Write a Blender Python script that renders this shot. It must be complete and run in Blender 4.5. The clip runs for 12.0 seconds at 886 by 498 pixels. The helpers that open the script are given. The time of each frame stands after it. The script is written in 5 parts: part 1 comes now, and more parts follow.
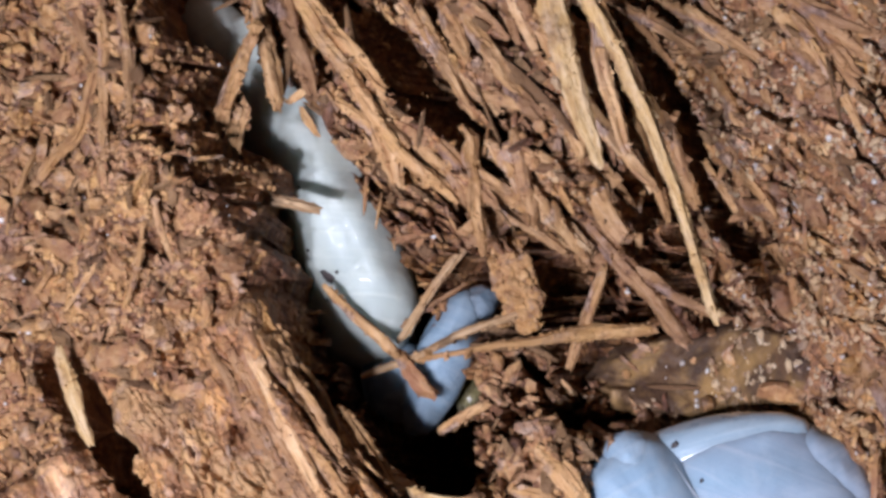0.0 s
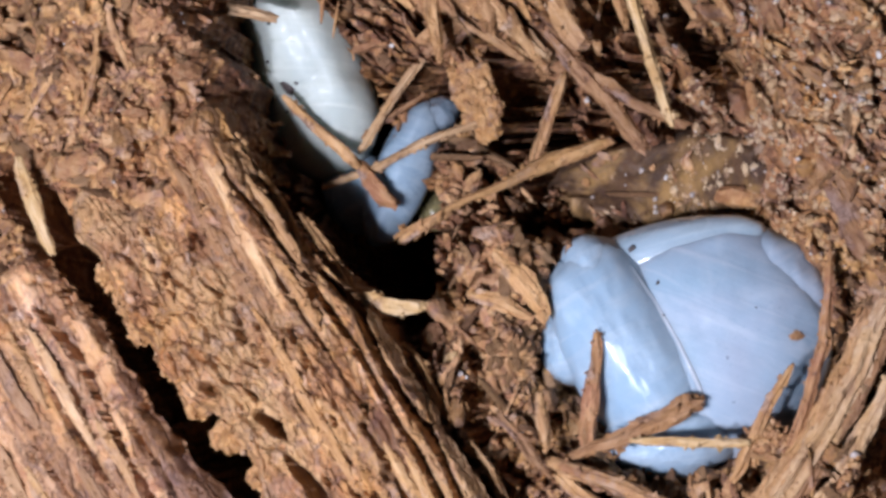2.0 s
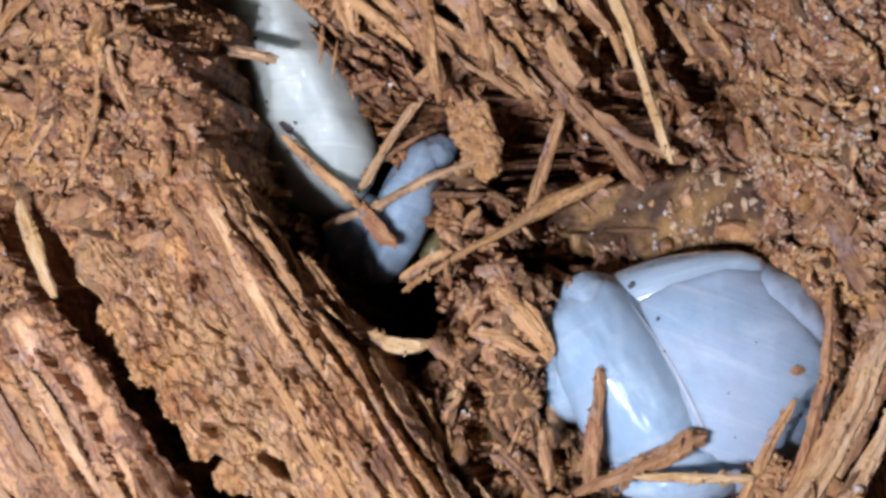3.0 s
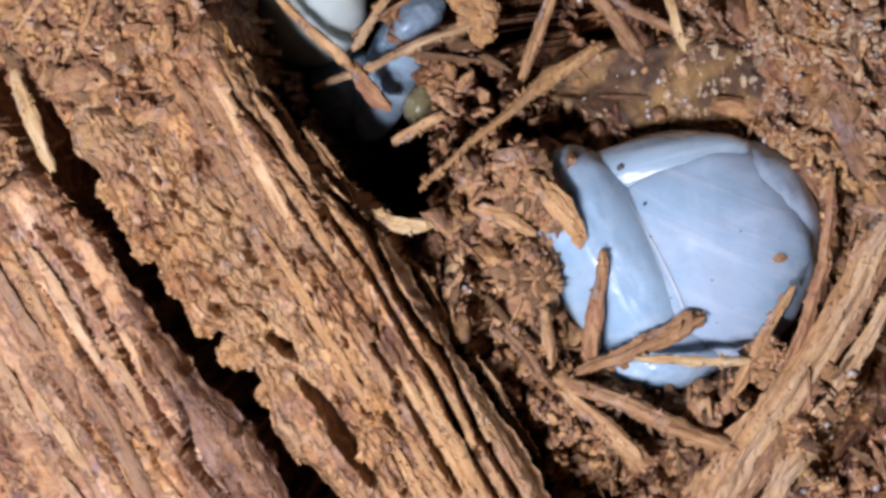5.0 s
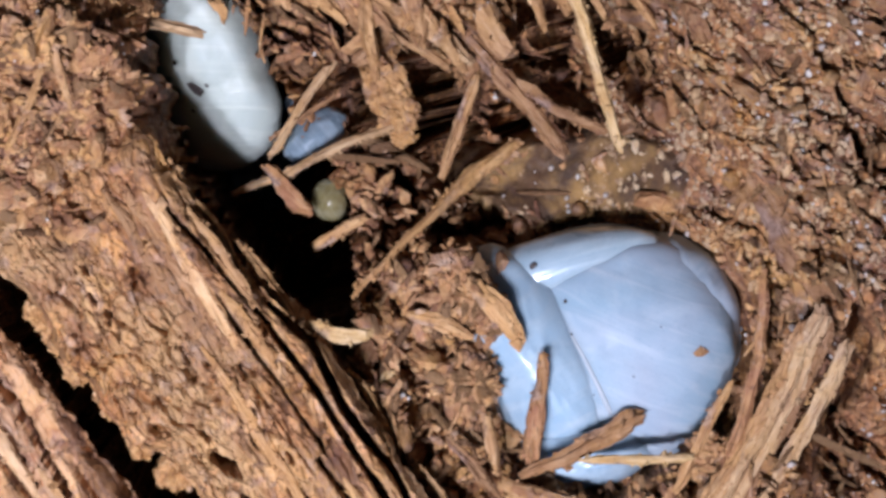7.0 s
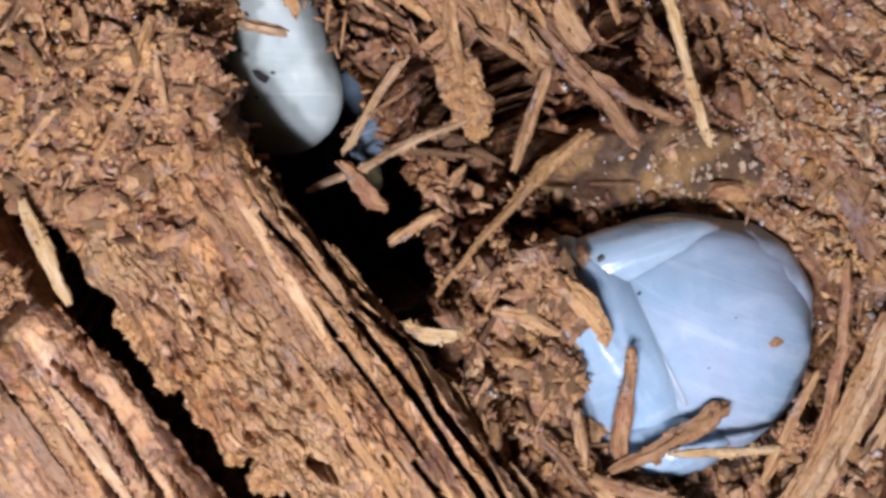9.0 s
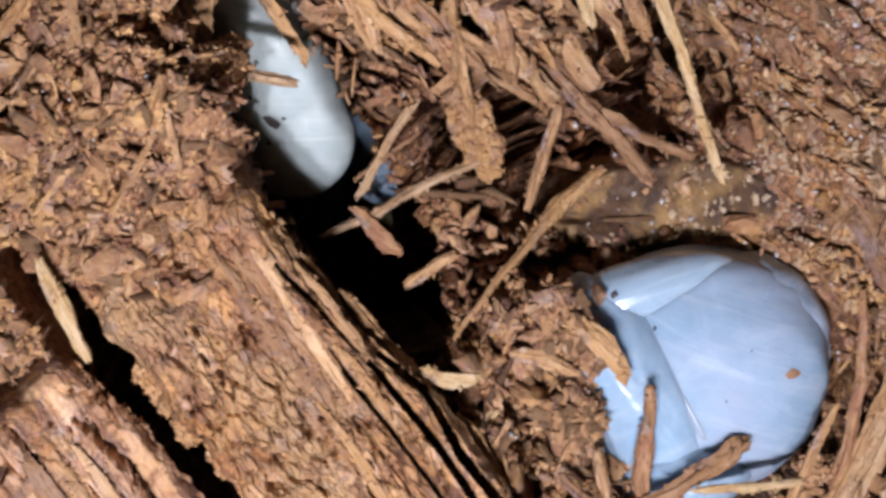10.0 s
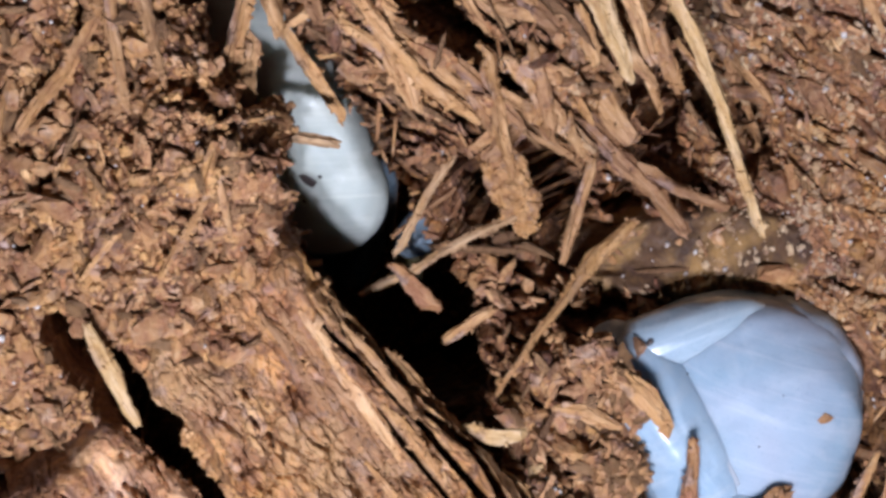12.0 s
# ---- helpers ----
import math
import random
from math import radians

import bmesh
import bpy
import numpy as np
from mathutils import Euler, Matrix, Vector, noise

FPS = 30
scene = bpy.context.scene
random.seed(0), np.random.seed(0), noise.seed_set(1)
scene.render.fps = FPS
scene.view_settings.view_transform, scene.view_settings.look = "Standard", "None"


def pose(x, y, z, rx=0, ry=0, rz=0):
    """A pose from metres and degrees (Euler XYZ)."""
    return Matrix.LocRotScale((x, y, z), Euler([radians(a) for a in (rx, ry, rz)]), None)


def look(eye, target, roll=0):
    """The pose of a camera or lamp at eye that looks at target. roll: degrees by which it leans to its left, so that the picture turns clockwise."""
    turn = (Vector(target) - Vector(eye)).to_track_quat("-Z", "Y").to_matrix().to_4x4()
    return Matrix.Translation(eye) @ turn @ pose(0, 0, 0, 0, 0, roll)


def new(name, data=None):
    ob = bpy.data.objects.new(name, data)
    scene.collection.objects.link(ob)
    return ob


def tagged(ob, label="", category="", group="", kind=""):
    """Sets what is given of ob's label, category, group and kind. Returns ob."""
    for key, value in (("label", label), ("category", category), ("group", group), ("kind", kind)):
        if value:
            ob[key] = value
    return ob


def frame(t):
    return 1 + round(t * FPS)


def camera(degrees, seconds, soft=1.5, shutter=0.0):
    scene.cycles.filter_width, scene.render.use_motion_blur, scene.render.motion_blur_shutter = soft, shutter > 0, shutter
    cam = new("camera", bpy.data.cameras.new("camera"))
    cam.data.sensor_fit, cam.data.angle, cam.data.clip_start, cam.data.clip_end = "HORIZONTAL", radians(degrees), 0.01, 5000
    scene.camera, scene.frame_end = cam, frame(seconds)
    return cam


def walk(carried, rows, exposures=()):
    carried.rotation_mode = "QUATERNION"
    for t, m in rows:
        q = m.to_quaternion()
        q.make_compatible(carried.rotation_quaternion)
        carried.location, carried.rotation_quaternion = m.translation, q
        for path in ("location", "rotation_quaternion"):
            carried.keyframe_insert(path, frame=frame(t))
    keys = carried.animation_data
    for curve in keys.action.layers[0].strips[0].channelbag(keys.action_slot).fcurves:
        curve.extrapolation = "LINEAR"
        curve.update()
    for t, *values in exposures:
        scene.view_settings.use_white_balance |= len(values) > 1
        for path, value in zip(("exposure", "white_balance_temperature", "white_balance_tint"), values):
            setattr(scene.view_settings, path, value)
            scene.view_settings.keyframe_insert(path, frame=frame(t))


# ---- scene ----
MM = 0.001

# ---- camera and its walk ----
cam = camera(25.97, 12.0, soft=3.3)
PATH = [
    (0, pose(0.01436, -0.00841, 0.11333, 8.814, 8.415, 2.408)),
    (0.5, pose(0.01391, -0.01156, 0.11250, 8.004, 7.449, 2.389)),
    (1, pose(0.01588, -0.01102, 0.11393, 4.620, 7.899, 2.503)),
    (1.5, pose(0.01632, -0.01188, 0.11370, 4.598, 8.029, 2.217)),
    (2, pose(0.01674, -0.01148, 0.11321, 4.491, 8.345, 1.772)),
    (2.5, pose(0.01642, -0.01108, 0.11354, 4.892, 8.208, 1.267)),
    (4.5, pose(0.01594, -0.01154, 0.11344, 5.793, 8.078, 1.076)),
    (4.8, pose(0.00908, 0.00158, 0.11397, -3.623, 5.526, 1.736)),
    (5, pose(0.00535, 0.00032, 0.11453, -4.051, 2.984, 1.940)),
    (5.5, pose(0.00468, 0.00179, 0.11359, -4.670, 0.748, 1.647)),
    (6, pose(0.00406, 0.00061, 0.11217, -3.395, -0.023, 0.779)),
    (6.5, pose(-0.00074, 0.00189, 0.11254, -2.916, -2.519, 0.749)),
    (7, pose(-0.00570, 0.00406, 0.11278, -2.881, -4.506, 0.349)),
    (7.5, pose(-0.01147, 0.00357, 0.11227, -1.807, -5.274, -0.008)),
    (9.3, pose(-0.01688, 0.00729, 0.11054, -4.576, -7.697, -0.724)),
    (9.5, pose(-0.01746, 0.00706, 0.11056, -4.230, -7.858, -0.955)),
    (10, pose(-0.01613, 0.00931, 0.11069, -4.000, -7.040, -2.279)),
    (10.5, pose(-0.01833, 0.01025, 0.11090, -3.500, -7.784, -2.992)),
    (11, pose(-0.02027, 0.01103, 0.11144, -3.268, -8.449, -3.005)),
    (11.5, pose(-0.02167, 0.01214, 0.11078, -3.560, -8.917, -2.806)),
    (12, pose(-0.02058, 0.01132, 0.11048, -3.068, -8.136, -3.187)),
]
walk(cam, PATH)

# ---- light: a phone's twin flash beside the lens, and a dim bluish sky ----
world = bpy.data.worlds.new("world")
scene.world = world
world.use_nodes = True
wn = world.node_tree.nodes
sky = wn.new("ShaderNodeTexSky")
sky.sky_type = "NISHITA"
sky.sun_disc = False
sky.sun_elevation, sky.sun_rotation = radians(35), radians(230)
world.node_tree.links.new(sky.outputs[0], wn["Background"].inputs[0])
wn["Background"].inputs[1].default_value = 0.007

LAMP_AT = Vector((-26 * MM, -34 * MM, 118 * MM))
for k in (-1, 1):
    lamp = bpy.data.lights.new("flash", "AREA")
    lamp.shape, lamp.size = "DISK", 5 * MM
    lamp.energy = 0.147
    lamp.color = (0.925, 0.955, 1.20)
    ob = new("flash", lamp)
    ob.matrix_world = look(LAMP_AT + Vector((k * 8 * MM, -k * 2 * MM, 0)), (16 * MM, 8 * MM, -4 * MM))


# ---- materials ----
class Nodes:
    """A small helper to wire a node material."""

    def __init__(self, name):
        self.mat = bpy.data.materials.new(name)
        self.mat.use_nodes = True
        self.tree = self.mat.node_tree
        self.bsdf = self.tree.nodes["Principled BSDF"]

    def add(self, kind, **values):
        node = self.tree.nodes.new(kind)
        for key, value in values.items():
            node.inputs[key].default_value = value
        return node

    def link(self, a, b):
        self.tree.links.new(a, b)

    def coords(self, scale):
        tc = self.add("ShaderNodeTexCoord")
        mp = self.add("ShaderNodeMapping")
        mp.inputs["Scale"].default_value = scale
        self.link(tc.outputs["Object"], mp.inputs["Vector"])
        return mp.outputs[0]

    def noise(self, scale_xyz, detail=4.0, rough=0.6, distort=0.0):
        n = self.add("ShaderNodeTexNoise", Scale=1.0, Detail=detail, Roughness=rough, Distortion=distort)
        self.link(self.coords(scale_xyz), n.inputs["Vector"])
        return n.outputs["Fac"]

    def ramp(self, fac, stops):
        r = self.add("ShaderNodeValToRGB")
        e = r.color_ramp.elements
        while len(e) < len(stops):
            e.new(0.5)
        for el, (p, c) in zip(e, stops):
            el.position, el.color = p, (*c, 1)
        self.link(fac, r.inputs[0])
        return r.outputs[0]

    def mix(self, fac, a, b, mode="MIX"):
        m = self.add("ShaderNodeMix")
        m.data_type, m.blend_type = "RGBA", mode
        for sock, val in ((m.inputs[0], fac), (m.inputs[6], a), (m.inputs[7], b)):
            if isinstance(val, (int, float)):
                sock.default_value = val
            elif isinstance(val, tuple):
                sock.default_value = (*val, 1)
            else:
                self.link(val, sock)
        return m.outputs[2]

    def bump(self, height, distance, strength=1.0, base=None):
        b = self.add("ShaderNodeBump", Distance=distance, Strength=strength)
        self.link(height, b.inputs["Height"])
        if base is not None:
            self.link(base, b.inputs["Normal"])
        self.link(b.outputs[0], self.bsdf.inputs["Normal"])
        return b.outputs[0]


PALE, TAN, ORANGE, BROWN, DARK = (0.55, 0.39, 0.265), (0.47, 0.285, 0.165), (0.40, 0.215, 0.11), (0.25, 0.122, 0.072), (0.075, 0.037, 0.028)
OCHRE, RUST, ASH, PLUM = (0.54, 0.31, 0.10), (0.22, 0.085, 0.045), (0.47, 0.35, 0.29), (0.235, 0.155, 0.145)


def wood(name, vary="", fibre=(1500, 1500, 1500), light=TAN, mid=ORANGE, low=BROWN, rough=0.72, stain=0.55, relief=0.9, cells=None, mottle=1.0, fade=0.0):
    """Rotten wood: grain, patches, dark stains and pale worn spots, all at millimetre size."""
    n = Nodes(name)
    grain = n.noise(fibre, 5, 0.65, 0.3)
    patch = n.noise((260, 260, 260), 4, 0.6, 0.5)
    fine = n.noise((5200, 5200, 5200), 3, 0.6)
    col = n.ramp(grain, [(0.20, DARK), (0.33, low), (0.46, mid), (0.60, light), (0.80, PALE)])
    col = n.mix(n.ramp(patch, [(0.42, (0, 0, 0)), (0.60, (0.75, 0.75, 0.75))]), col, n.mix(0.55, col, OCHRE))
    red = n.noise((420, 420, 420), 3, 0.55, 0.8)
    col = n.mix(n.ramp(red, [(0.50, (0, 0, 0)), (0.64, (0.8 * mottle,) * 3)]), col, n.mix(0.6, col, RUST))
    plum = n.noise((520, 520, 520), 3, 0.6, 0.6)
    col = n.mix(n.ramp(plum, [(0.55, (0, 0, 0)), (0.66, (0.7 * mottle,) * 3)]), col, n.mix(0.75, col, PLUM))
    grey = n.noise((650, 650, 650), 3, 0.6, 0.3)
    col = n.mix(n.ramp(grey, [(0.58, (0, 0, 0)), (0.70, (0.6 * mottle,) * 3)]), col, ASH)
    spots = n.noise((900, 900, 900), 3, 0.7)
    col = n.mix(n.ramp(spots, [(0.63, (0, 0, 0)), (0.69, (stain, stain, stain))]), col, DARK)
    edge, whole = None, n.mix(0.35, col, n.ramp(n.noise((700, 260, 700), 4, 0.7, 0.6), [(0.3, low), (0.5, mid), (0.7, light)]))
    if cells:
        warp = n.add("ShaderNodeTexNoise", Scale=1.0, Detail=2.0)
        n.link(n.coords((900, 900, 900)), warp.inputs["Vector"])
        shift_by = n.add("ShaderNodeVectorMath")
        shift_by.operation = "MULTIPLY_ADD"
        shift_by.inputs[1].default_value = (0.9, 0.9, 0.9)
        n.link(warp.outputs["Color"], shift_by.inputs[0])
        n.link(n.coords(cells), shift_by.inputs[2])
        cell = n.add("ShaderNodeTexVoronoi", Scale=1.0)
        n.link(shift_by.outputs[0], cell.inputs["Vector"])
        split = n.add("ShaderNodeSeparateColor")
        n.link(cell.outputs["Color"], split.inputs[0])
        hue = n.ramp(split.outputs[0], [(0.0, (0.42, 0.34, 0.32)), (0.14, (0.70, 0.60, 0.55)), (0.35, (0.92, 0.84, 0.78)), (0.55, (1.05, 0.95, 0.74)), (0.75, (1.0, 0.98, 1.0)), (0.92, (1.22, 1.18, 1.1)), (1.0, (1.35, 1.42, 1.55))])
        col = n.mix(0.8, col, hue, "MULTIPLY")
        lumps = n.add("ShaderNodeTexVoronoi", Scale=0.36)
        n.link(shift_by.outputs[0], lumps.inputs["Vector"])
        parts_of = n.add("ShaderNodeSeparateColor")
        n.link(lumps.outputs["Color"], parts_of.inputs[0])
        hue = n.ramp(parts_of.outputs[1], [(0.0, (0.45, 0.36, 0.36)), (0.2, (0.75, 0.62, 0.60)), (0.4, (1.0, 0.92, 0.72)), (0.6, (1.1, 0.98, 0.98)), (0.8, (0.95, 0.80, 0.62)), (1.0, (1.18, 1.14, 1.16))])
        col = n.mix(0.8, col, hue, "MULTIPLY")
        rim = n.add("ShaderNodeTexVoronoi", Scale=1.0)
        rim.feature = "DISTANCE_TO_EDGE"
        n.link(shift_by.outputs[0], rim.inputs["Vector"])
        edge = n.ramp(rim.outputs["Distance"], [(0.0, (0, 0, 0)), (0.16, (1, 1, 1))])
        col = n.mix(edge, n.mix(0.45, col, DARK), col)
        if fade:
            col = n.mix(n.ramp(n.noise((210, 90, 210), 3, 0.6, 0.8), [(0.40, (0, 0, 0)), (0.58, (fade,) * 3)]), col, whole)
    if vary:
        src = n.add("ShaderNodeObjectInfo").outputs["Random"] if vary == "object" else n.add("ShaderNodeNewGeometry").outputs["Random Per Island"]
        col = n.mix(0.75, col, n.ramp(src, [(0.0, (0.46, 0.37, 0.34)), (0.2, (0.74, 0.64, 0.60)), (0.4, (1.0, 0.9, 0.72)), (0.6, (0.92, 0.88, 0.86)), (0.85, (1.12, 1.06, 0.9)), (0.95, (1.3, 1.28, 1.2)), (1.0, (1.5, 1.6, 1.75))]), "MULTIPLY")
    col = n.mix(1.0, col, (1.0, 0.985, 0.925), "MULTIPLY")
    n.link(col, n.bsdf.inputs["Base Color"])
    n.link(n.ramp(fine, [(0.35, (rough - 0.22,) * 3), (0.65, (min(1, rough + 0.15),) * 3)]), n.bsdf.inputs["Roughness"])
    n.bsdf.inputs["Specular IOR Level"].default_value = 0.4
    b = n.bump(grain, 0.00040, relief)
    if edge is not None:
        b = n.bump(edge, 0.00012, 0.8, b)
    n.bump(fine, 0.00008, 0.7, b)
    return n.mat


M_BED = wood("crumbled rotten wood", fibre=(1100, 1100, 1100), cells=(1250, 1250, 1250))
M_LOG = wood("rotten log wood", fibre=(900, 420, 900), light=(0.47, 0.29, 0.15), mid=(0.41, 0.235, 0.11), low=(0.27, 0.14, 0.07), relief=0.6, stain=0.5, cells=(1150, 430, 1150), fade=0.85)
M_SLAB = wood("pale rotten slab wood", fibre=(1500, 130, 1200), light=(0.50, 0.335, 0.22), mid=(0.43, 0.265, 0.16), low=(0.28, 0.155, 0.095), relief=0.5, stain=0.35, cells=(800, 150, 800), mottle=1.2)
M_STICK = wood("splinter wood", vary="object", fibre=(2200, 2200, 350), light=(0.48, 0.295, 0.165), mid=(0.36, 0.20, 0.10))
M_PALE = wood("pale splinter wood", vary="", fibre=(2600, 2600, 300), light=(0.52, 0.355, 0.22), mid=(0.42, 0.255, 0.14), low=(0.27, 0.145, 0.08), stain=0.4, mottle=0.4)
M_STRAW = wood("straw-coloured splinter wood", fibre=(2600, 2600, 300), light=(0.62, 0.44, 0.26), mid=(0.52, 0.335, 0.15), low=(0.33, 0.18, 0.085), stain=0.35, mottle=0.4)
M_LOGSTRIP = wood("log strip wood", vary="object", fibre=(2000, 2000, 500), light=(0.47, 0.29, 0.165), mid=(0.39, 0.215, 0.105), low=(0.25, 0.13, 0.07), mottle=0.4)
M_SLABSTRIP = wood("slab strip wood", vary="object", fibre=(2000, 2000, 300), light=(0.47, 0.31, 0.20), mid=(0.40, 0.245, 0.145), low=(0.26, 0.145, 0.085), mottle=0.6)
M_OCHRE = wood("ochre splinter wood", vary="", fibre=(2400, 2400, 350), light=(0.60, 0.35, 0.17), mid=(0.51, 0.275, 0.12), low=(0.31, 0.145, 0.065), stain=0.4, mottle=0.4)
M_RED = wood("reddish splinter wood", fibre=(2400, 2400, 500), light=(0.38, 0.19, 0.10), mid=(0.30, 0.13, 0.065), low=(0.17, 0.07, 0.04), stain=0.5)
M_CHIP = wood("wood chips", vary="island", fibre=(1700, 1700, 1700), light=(0.46, 0.28, 0.155))
M_FRASS = wood("frass grains", vary="island", fibre=(1700, 1700, 1700), light=(0.52, 0.32, 0.165), mid=(0.45, 0.25, 0.115), low=(0.28, 0.145, 0.072), stain=0.3)
M_SILT = wood("silt grains", vary="island", fibre=(1700, 1700, 1700), light=(0.52, 0.405, 0.285), mid=(0.44, 0.32, 0.215), low=(0.31, 0.21, 0.14), stain=0.2, mottle=0.6)
M_DARKCHIP = wood("dark wood chips", vary="island", fibre=(1700, 1700, 1700), light=BROWN, mid=(0.16, 0.08, 0.045), low=DARK)


def skin(name, base, deep, tint, rough=0.28, coat=0.25, spec=0.5, streaks=0.5, deepness=0.0016):
    """Moist, slightly translucent grub skin with soft patches, faint pale streaks and fine pores."""
    n = Nodes(name)
    big = n.noise((95, 95, 95), 3, 0.5, 0.6)
    fine = n.noise((1500, 700, 1500), 3, 0.6)
    pores = n.noise((5200, 5200, 5200), 2, 0.6)
    col = n.mix(n.ramp(big, [(0.36, (0, 0, 0)), (0.64, (1, 1, 1))]), base, deep)
    tc = n.add("ShaderNodeTexCoord")
    turned = n.add("ShaderNodeMapping")
    turned.inputs["Rotation"].default_value = (0, 0, radians(28))
    turned.inputs["Scale"].default_value = (75, 1250, 300)
    n.link(tc.outputs["Object"], turned.inputs["Vector"])
    vein = n.add("ShaderNodeTexNoise", Scale=1.0, Detail=4.0, Roughness=0.62, Distortion=0.5)
    n.link(turned.outputs[0], vein.inputs["Vector"])
    col = n.mix(n.ramp(vein.outputs["Fac"], [(0.47, (0, 0, 0)), (0.66, (streaks,) * 3)]), col, tint)
    cloud = n.noise((330, 330, 330), 4, 0.6, 0.8)
    col = n.mix(n.ramp(cloud, [(0.52, (0, 0, 0)), (0.72, (0.4, 0.4, 0.4))]), col, tint)
    col = n.mix(n.ramp(pores, [(0.60, (0, 0, 0)), (0.72, (0.35, 0.35, 0.35))]), col, tuple(c * 0.72 for c in base))
    n.link(col, n.bsdf.inputs["Base Color"])
    n.link(n.ramp(cloud, [(0.35, (rough * 0.75,) * 3), (0.7, (min(1, rough * 1.3),) * 3)]), n.bsdf.inputs["Roughness"])
    n.bsdf.inputs["Subsurface Weight"].default_value = 0.6
    n.bsdf.inputs["Subsurface Radius"].default_value = (0.9, 0.95, 1.0)
    n.bsdf.inputs["Subsurface Scale"].default_value = deepness
    n.bsdf.inputs["Specular IOR Level"].default_value = spec
    n.bsdf.inputs["Coat Weight"].default_value = coat
    n.bsdf.inputs["Coat Roughness"].default_value = 0.07
    b = n.bump(fine, 0.00005, 0.5)
    b = n.bump(vein.outputs["Fac"], 0.00012, 0.4, b)
    n.bump(big, 0.0004, 0.3, b)
    return n.mat


M_SKIN = skin("grub skin", (0.285, 0.395, 0.475), (0.355, 0.395, 0.46), (0.48, 0.53, 0.57), 0.55, 0.0, 0.18, 0.5)
M_SKIN_BLUE = skin("clear grub skin", (0.29, 0.415, 0.515), (0.35, 0.44, 0.50), (0.49, 0.555, 0.585), 0.36, 0.2, 0.5, 0.45)
M_SKIN_IVORY = skin("ivory grub skin", (0.50, 0.535, 0.455), (0.43, 0.48, 0.44), (0.61, 0.64, 0.56), 0.52, 0.03, 0.22, 0.4, 0.003)
M_SKIN_WET = skin("wet grub skin", (0.31, 0.415, 0.48), (0.35, 0.425, 0.475), (0.45, 0.53, 0.56), 0.3, 0.8, 0.3)
# whiter than the skins beside it: the fold's bright edge line is in the colour
M_SKIN_LIP = skin("fold skin paled as edge highlight", (0.46, 0.52, 0.57), (0.42, 0.49, 0.55), (0.56, 0.60, 0.63), 0.4, 0.15, 0.3)
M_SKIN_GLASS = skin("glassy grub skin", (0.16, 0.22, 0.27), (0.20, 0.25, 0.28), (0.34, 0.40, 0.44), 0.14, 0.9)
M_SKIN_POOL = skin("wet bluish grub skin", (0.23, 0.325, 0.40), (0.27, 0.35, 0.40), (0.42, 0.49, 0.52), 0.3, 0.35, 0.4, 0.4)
M_AMBER = skin("dark amber shell", (0.20, 0.17, 0.08), (0.17, 0.13, 0.05), (0.42, 0.40, 0.32), 0.3, 1.0, 0.6, 0.3)


def plain(name, col, rough=0.5, spec=0.5):
    n = Nodes(name)
    f = n.noise((3000, 3000, 3000), 3, 0.6)
    n.link(n.ramp(f, [(0.3, tuple(c * 0.65 for c in col)), (0.7, col)]), n.bsdf.inputs["Base Color"])
    n.bsdf.inputs["Roughness"].default_value = rough
    n.bsdf.inputs["Specular IOR Level"].default_value = spec
    n.bump(f, 0.0001, 0.5)
    return n.mat


# brown kept far darker than the bed, to carry the deep hollow's shade
M_CELL_SHADED = wood("shade-darkened brown cell wall", fibre=(500, 500, 700), light=(0.115, 0.062, 0.028), mid=(0.07, 0.036, 0.018), low=(0.05, 0.026, 0.014), rough=0.85, stain=0.5, relief=0.5, mottle=0.15)
M_SAND = plain("pale sand", (0.60, 0.55, 0.49), 0.3, 0.6)
M_DUST = plain("pale mineral dust", (0.44, 0.365, 0.31), 0.5, 0.5)
M_BRISTLE = plain("brown bristles", (0.16, 0.09, 0.035), 0.35)
M_SPECK = plain("dark specks", (0.06, 0.045, 0.04), 0.6)


# ---- noise and relief, in millimetres ----
def lattice(ix, iy, seed):
    h = (ix.astype(np.int64) * 374761393 + iy.astype(np.int64) * 668265263 + seed * 974711) & 0x7FFFFFFF
    h = ((h ^ (h >> 13)) * 1274126177) & 0x7FFFFFFF
    return ((h ^ (h >> 16)) & 0xFFFF) / 65535.0


def vnoise(x, y, seed=0):
    ix, iy = np.floor(x), np.floor(y)
    fx, fy = x - ix, y - iy
    fx, fy = fx * fx * (3 - 2 * fx), fy * fy * (3 - 2 * fy)
    a, b = lattice(ix, iy, seed), lattice(ix + 1, iy, seed)
    c, d = lattice(ix, iy + 1, seed), lattice(ix + 1, iy + 1, seed)
    return (a * (1 - fx) + b * fx) * (1 - fy) + (c * (1 - fx) + d * fx) * fy - 0.5


def fbm(x, y, seed=0, octaves=4):
    total, amp = 0.0, 1.0
    for k in range(octaves):
        total = total + amp * vnoise(x * 2**k + 17.3 * k, y * 2**k - 9.1 * k, seed + k)
        amp *= 0.55
    return total


def smooth(lo, hi, v):
    s = np.clip((v - lo) / (hi - lo), 0, 1)
    return s * s * (3 - 2 * s)


def bump_at(x, y, cx, cy, rx, ry, turn=0.0):
    """A smooth hump of height one."""
    c, s = math.cos(radians(turn)), math.sin(radians(turn))
    u, v = (x - cx) * c + (y - cy) * s, -(x - cx) * s + (y - cy) * c
    return np.exp(-((u / rx) ** 2) - (v / ry) ** 2)


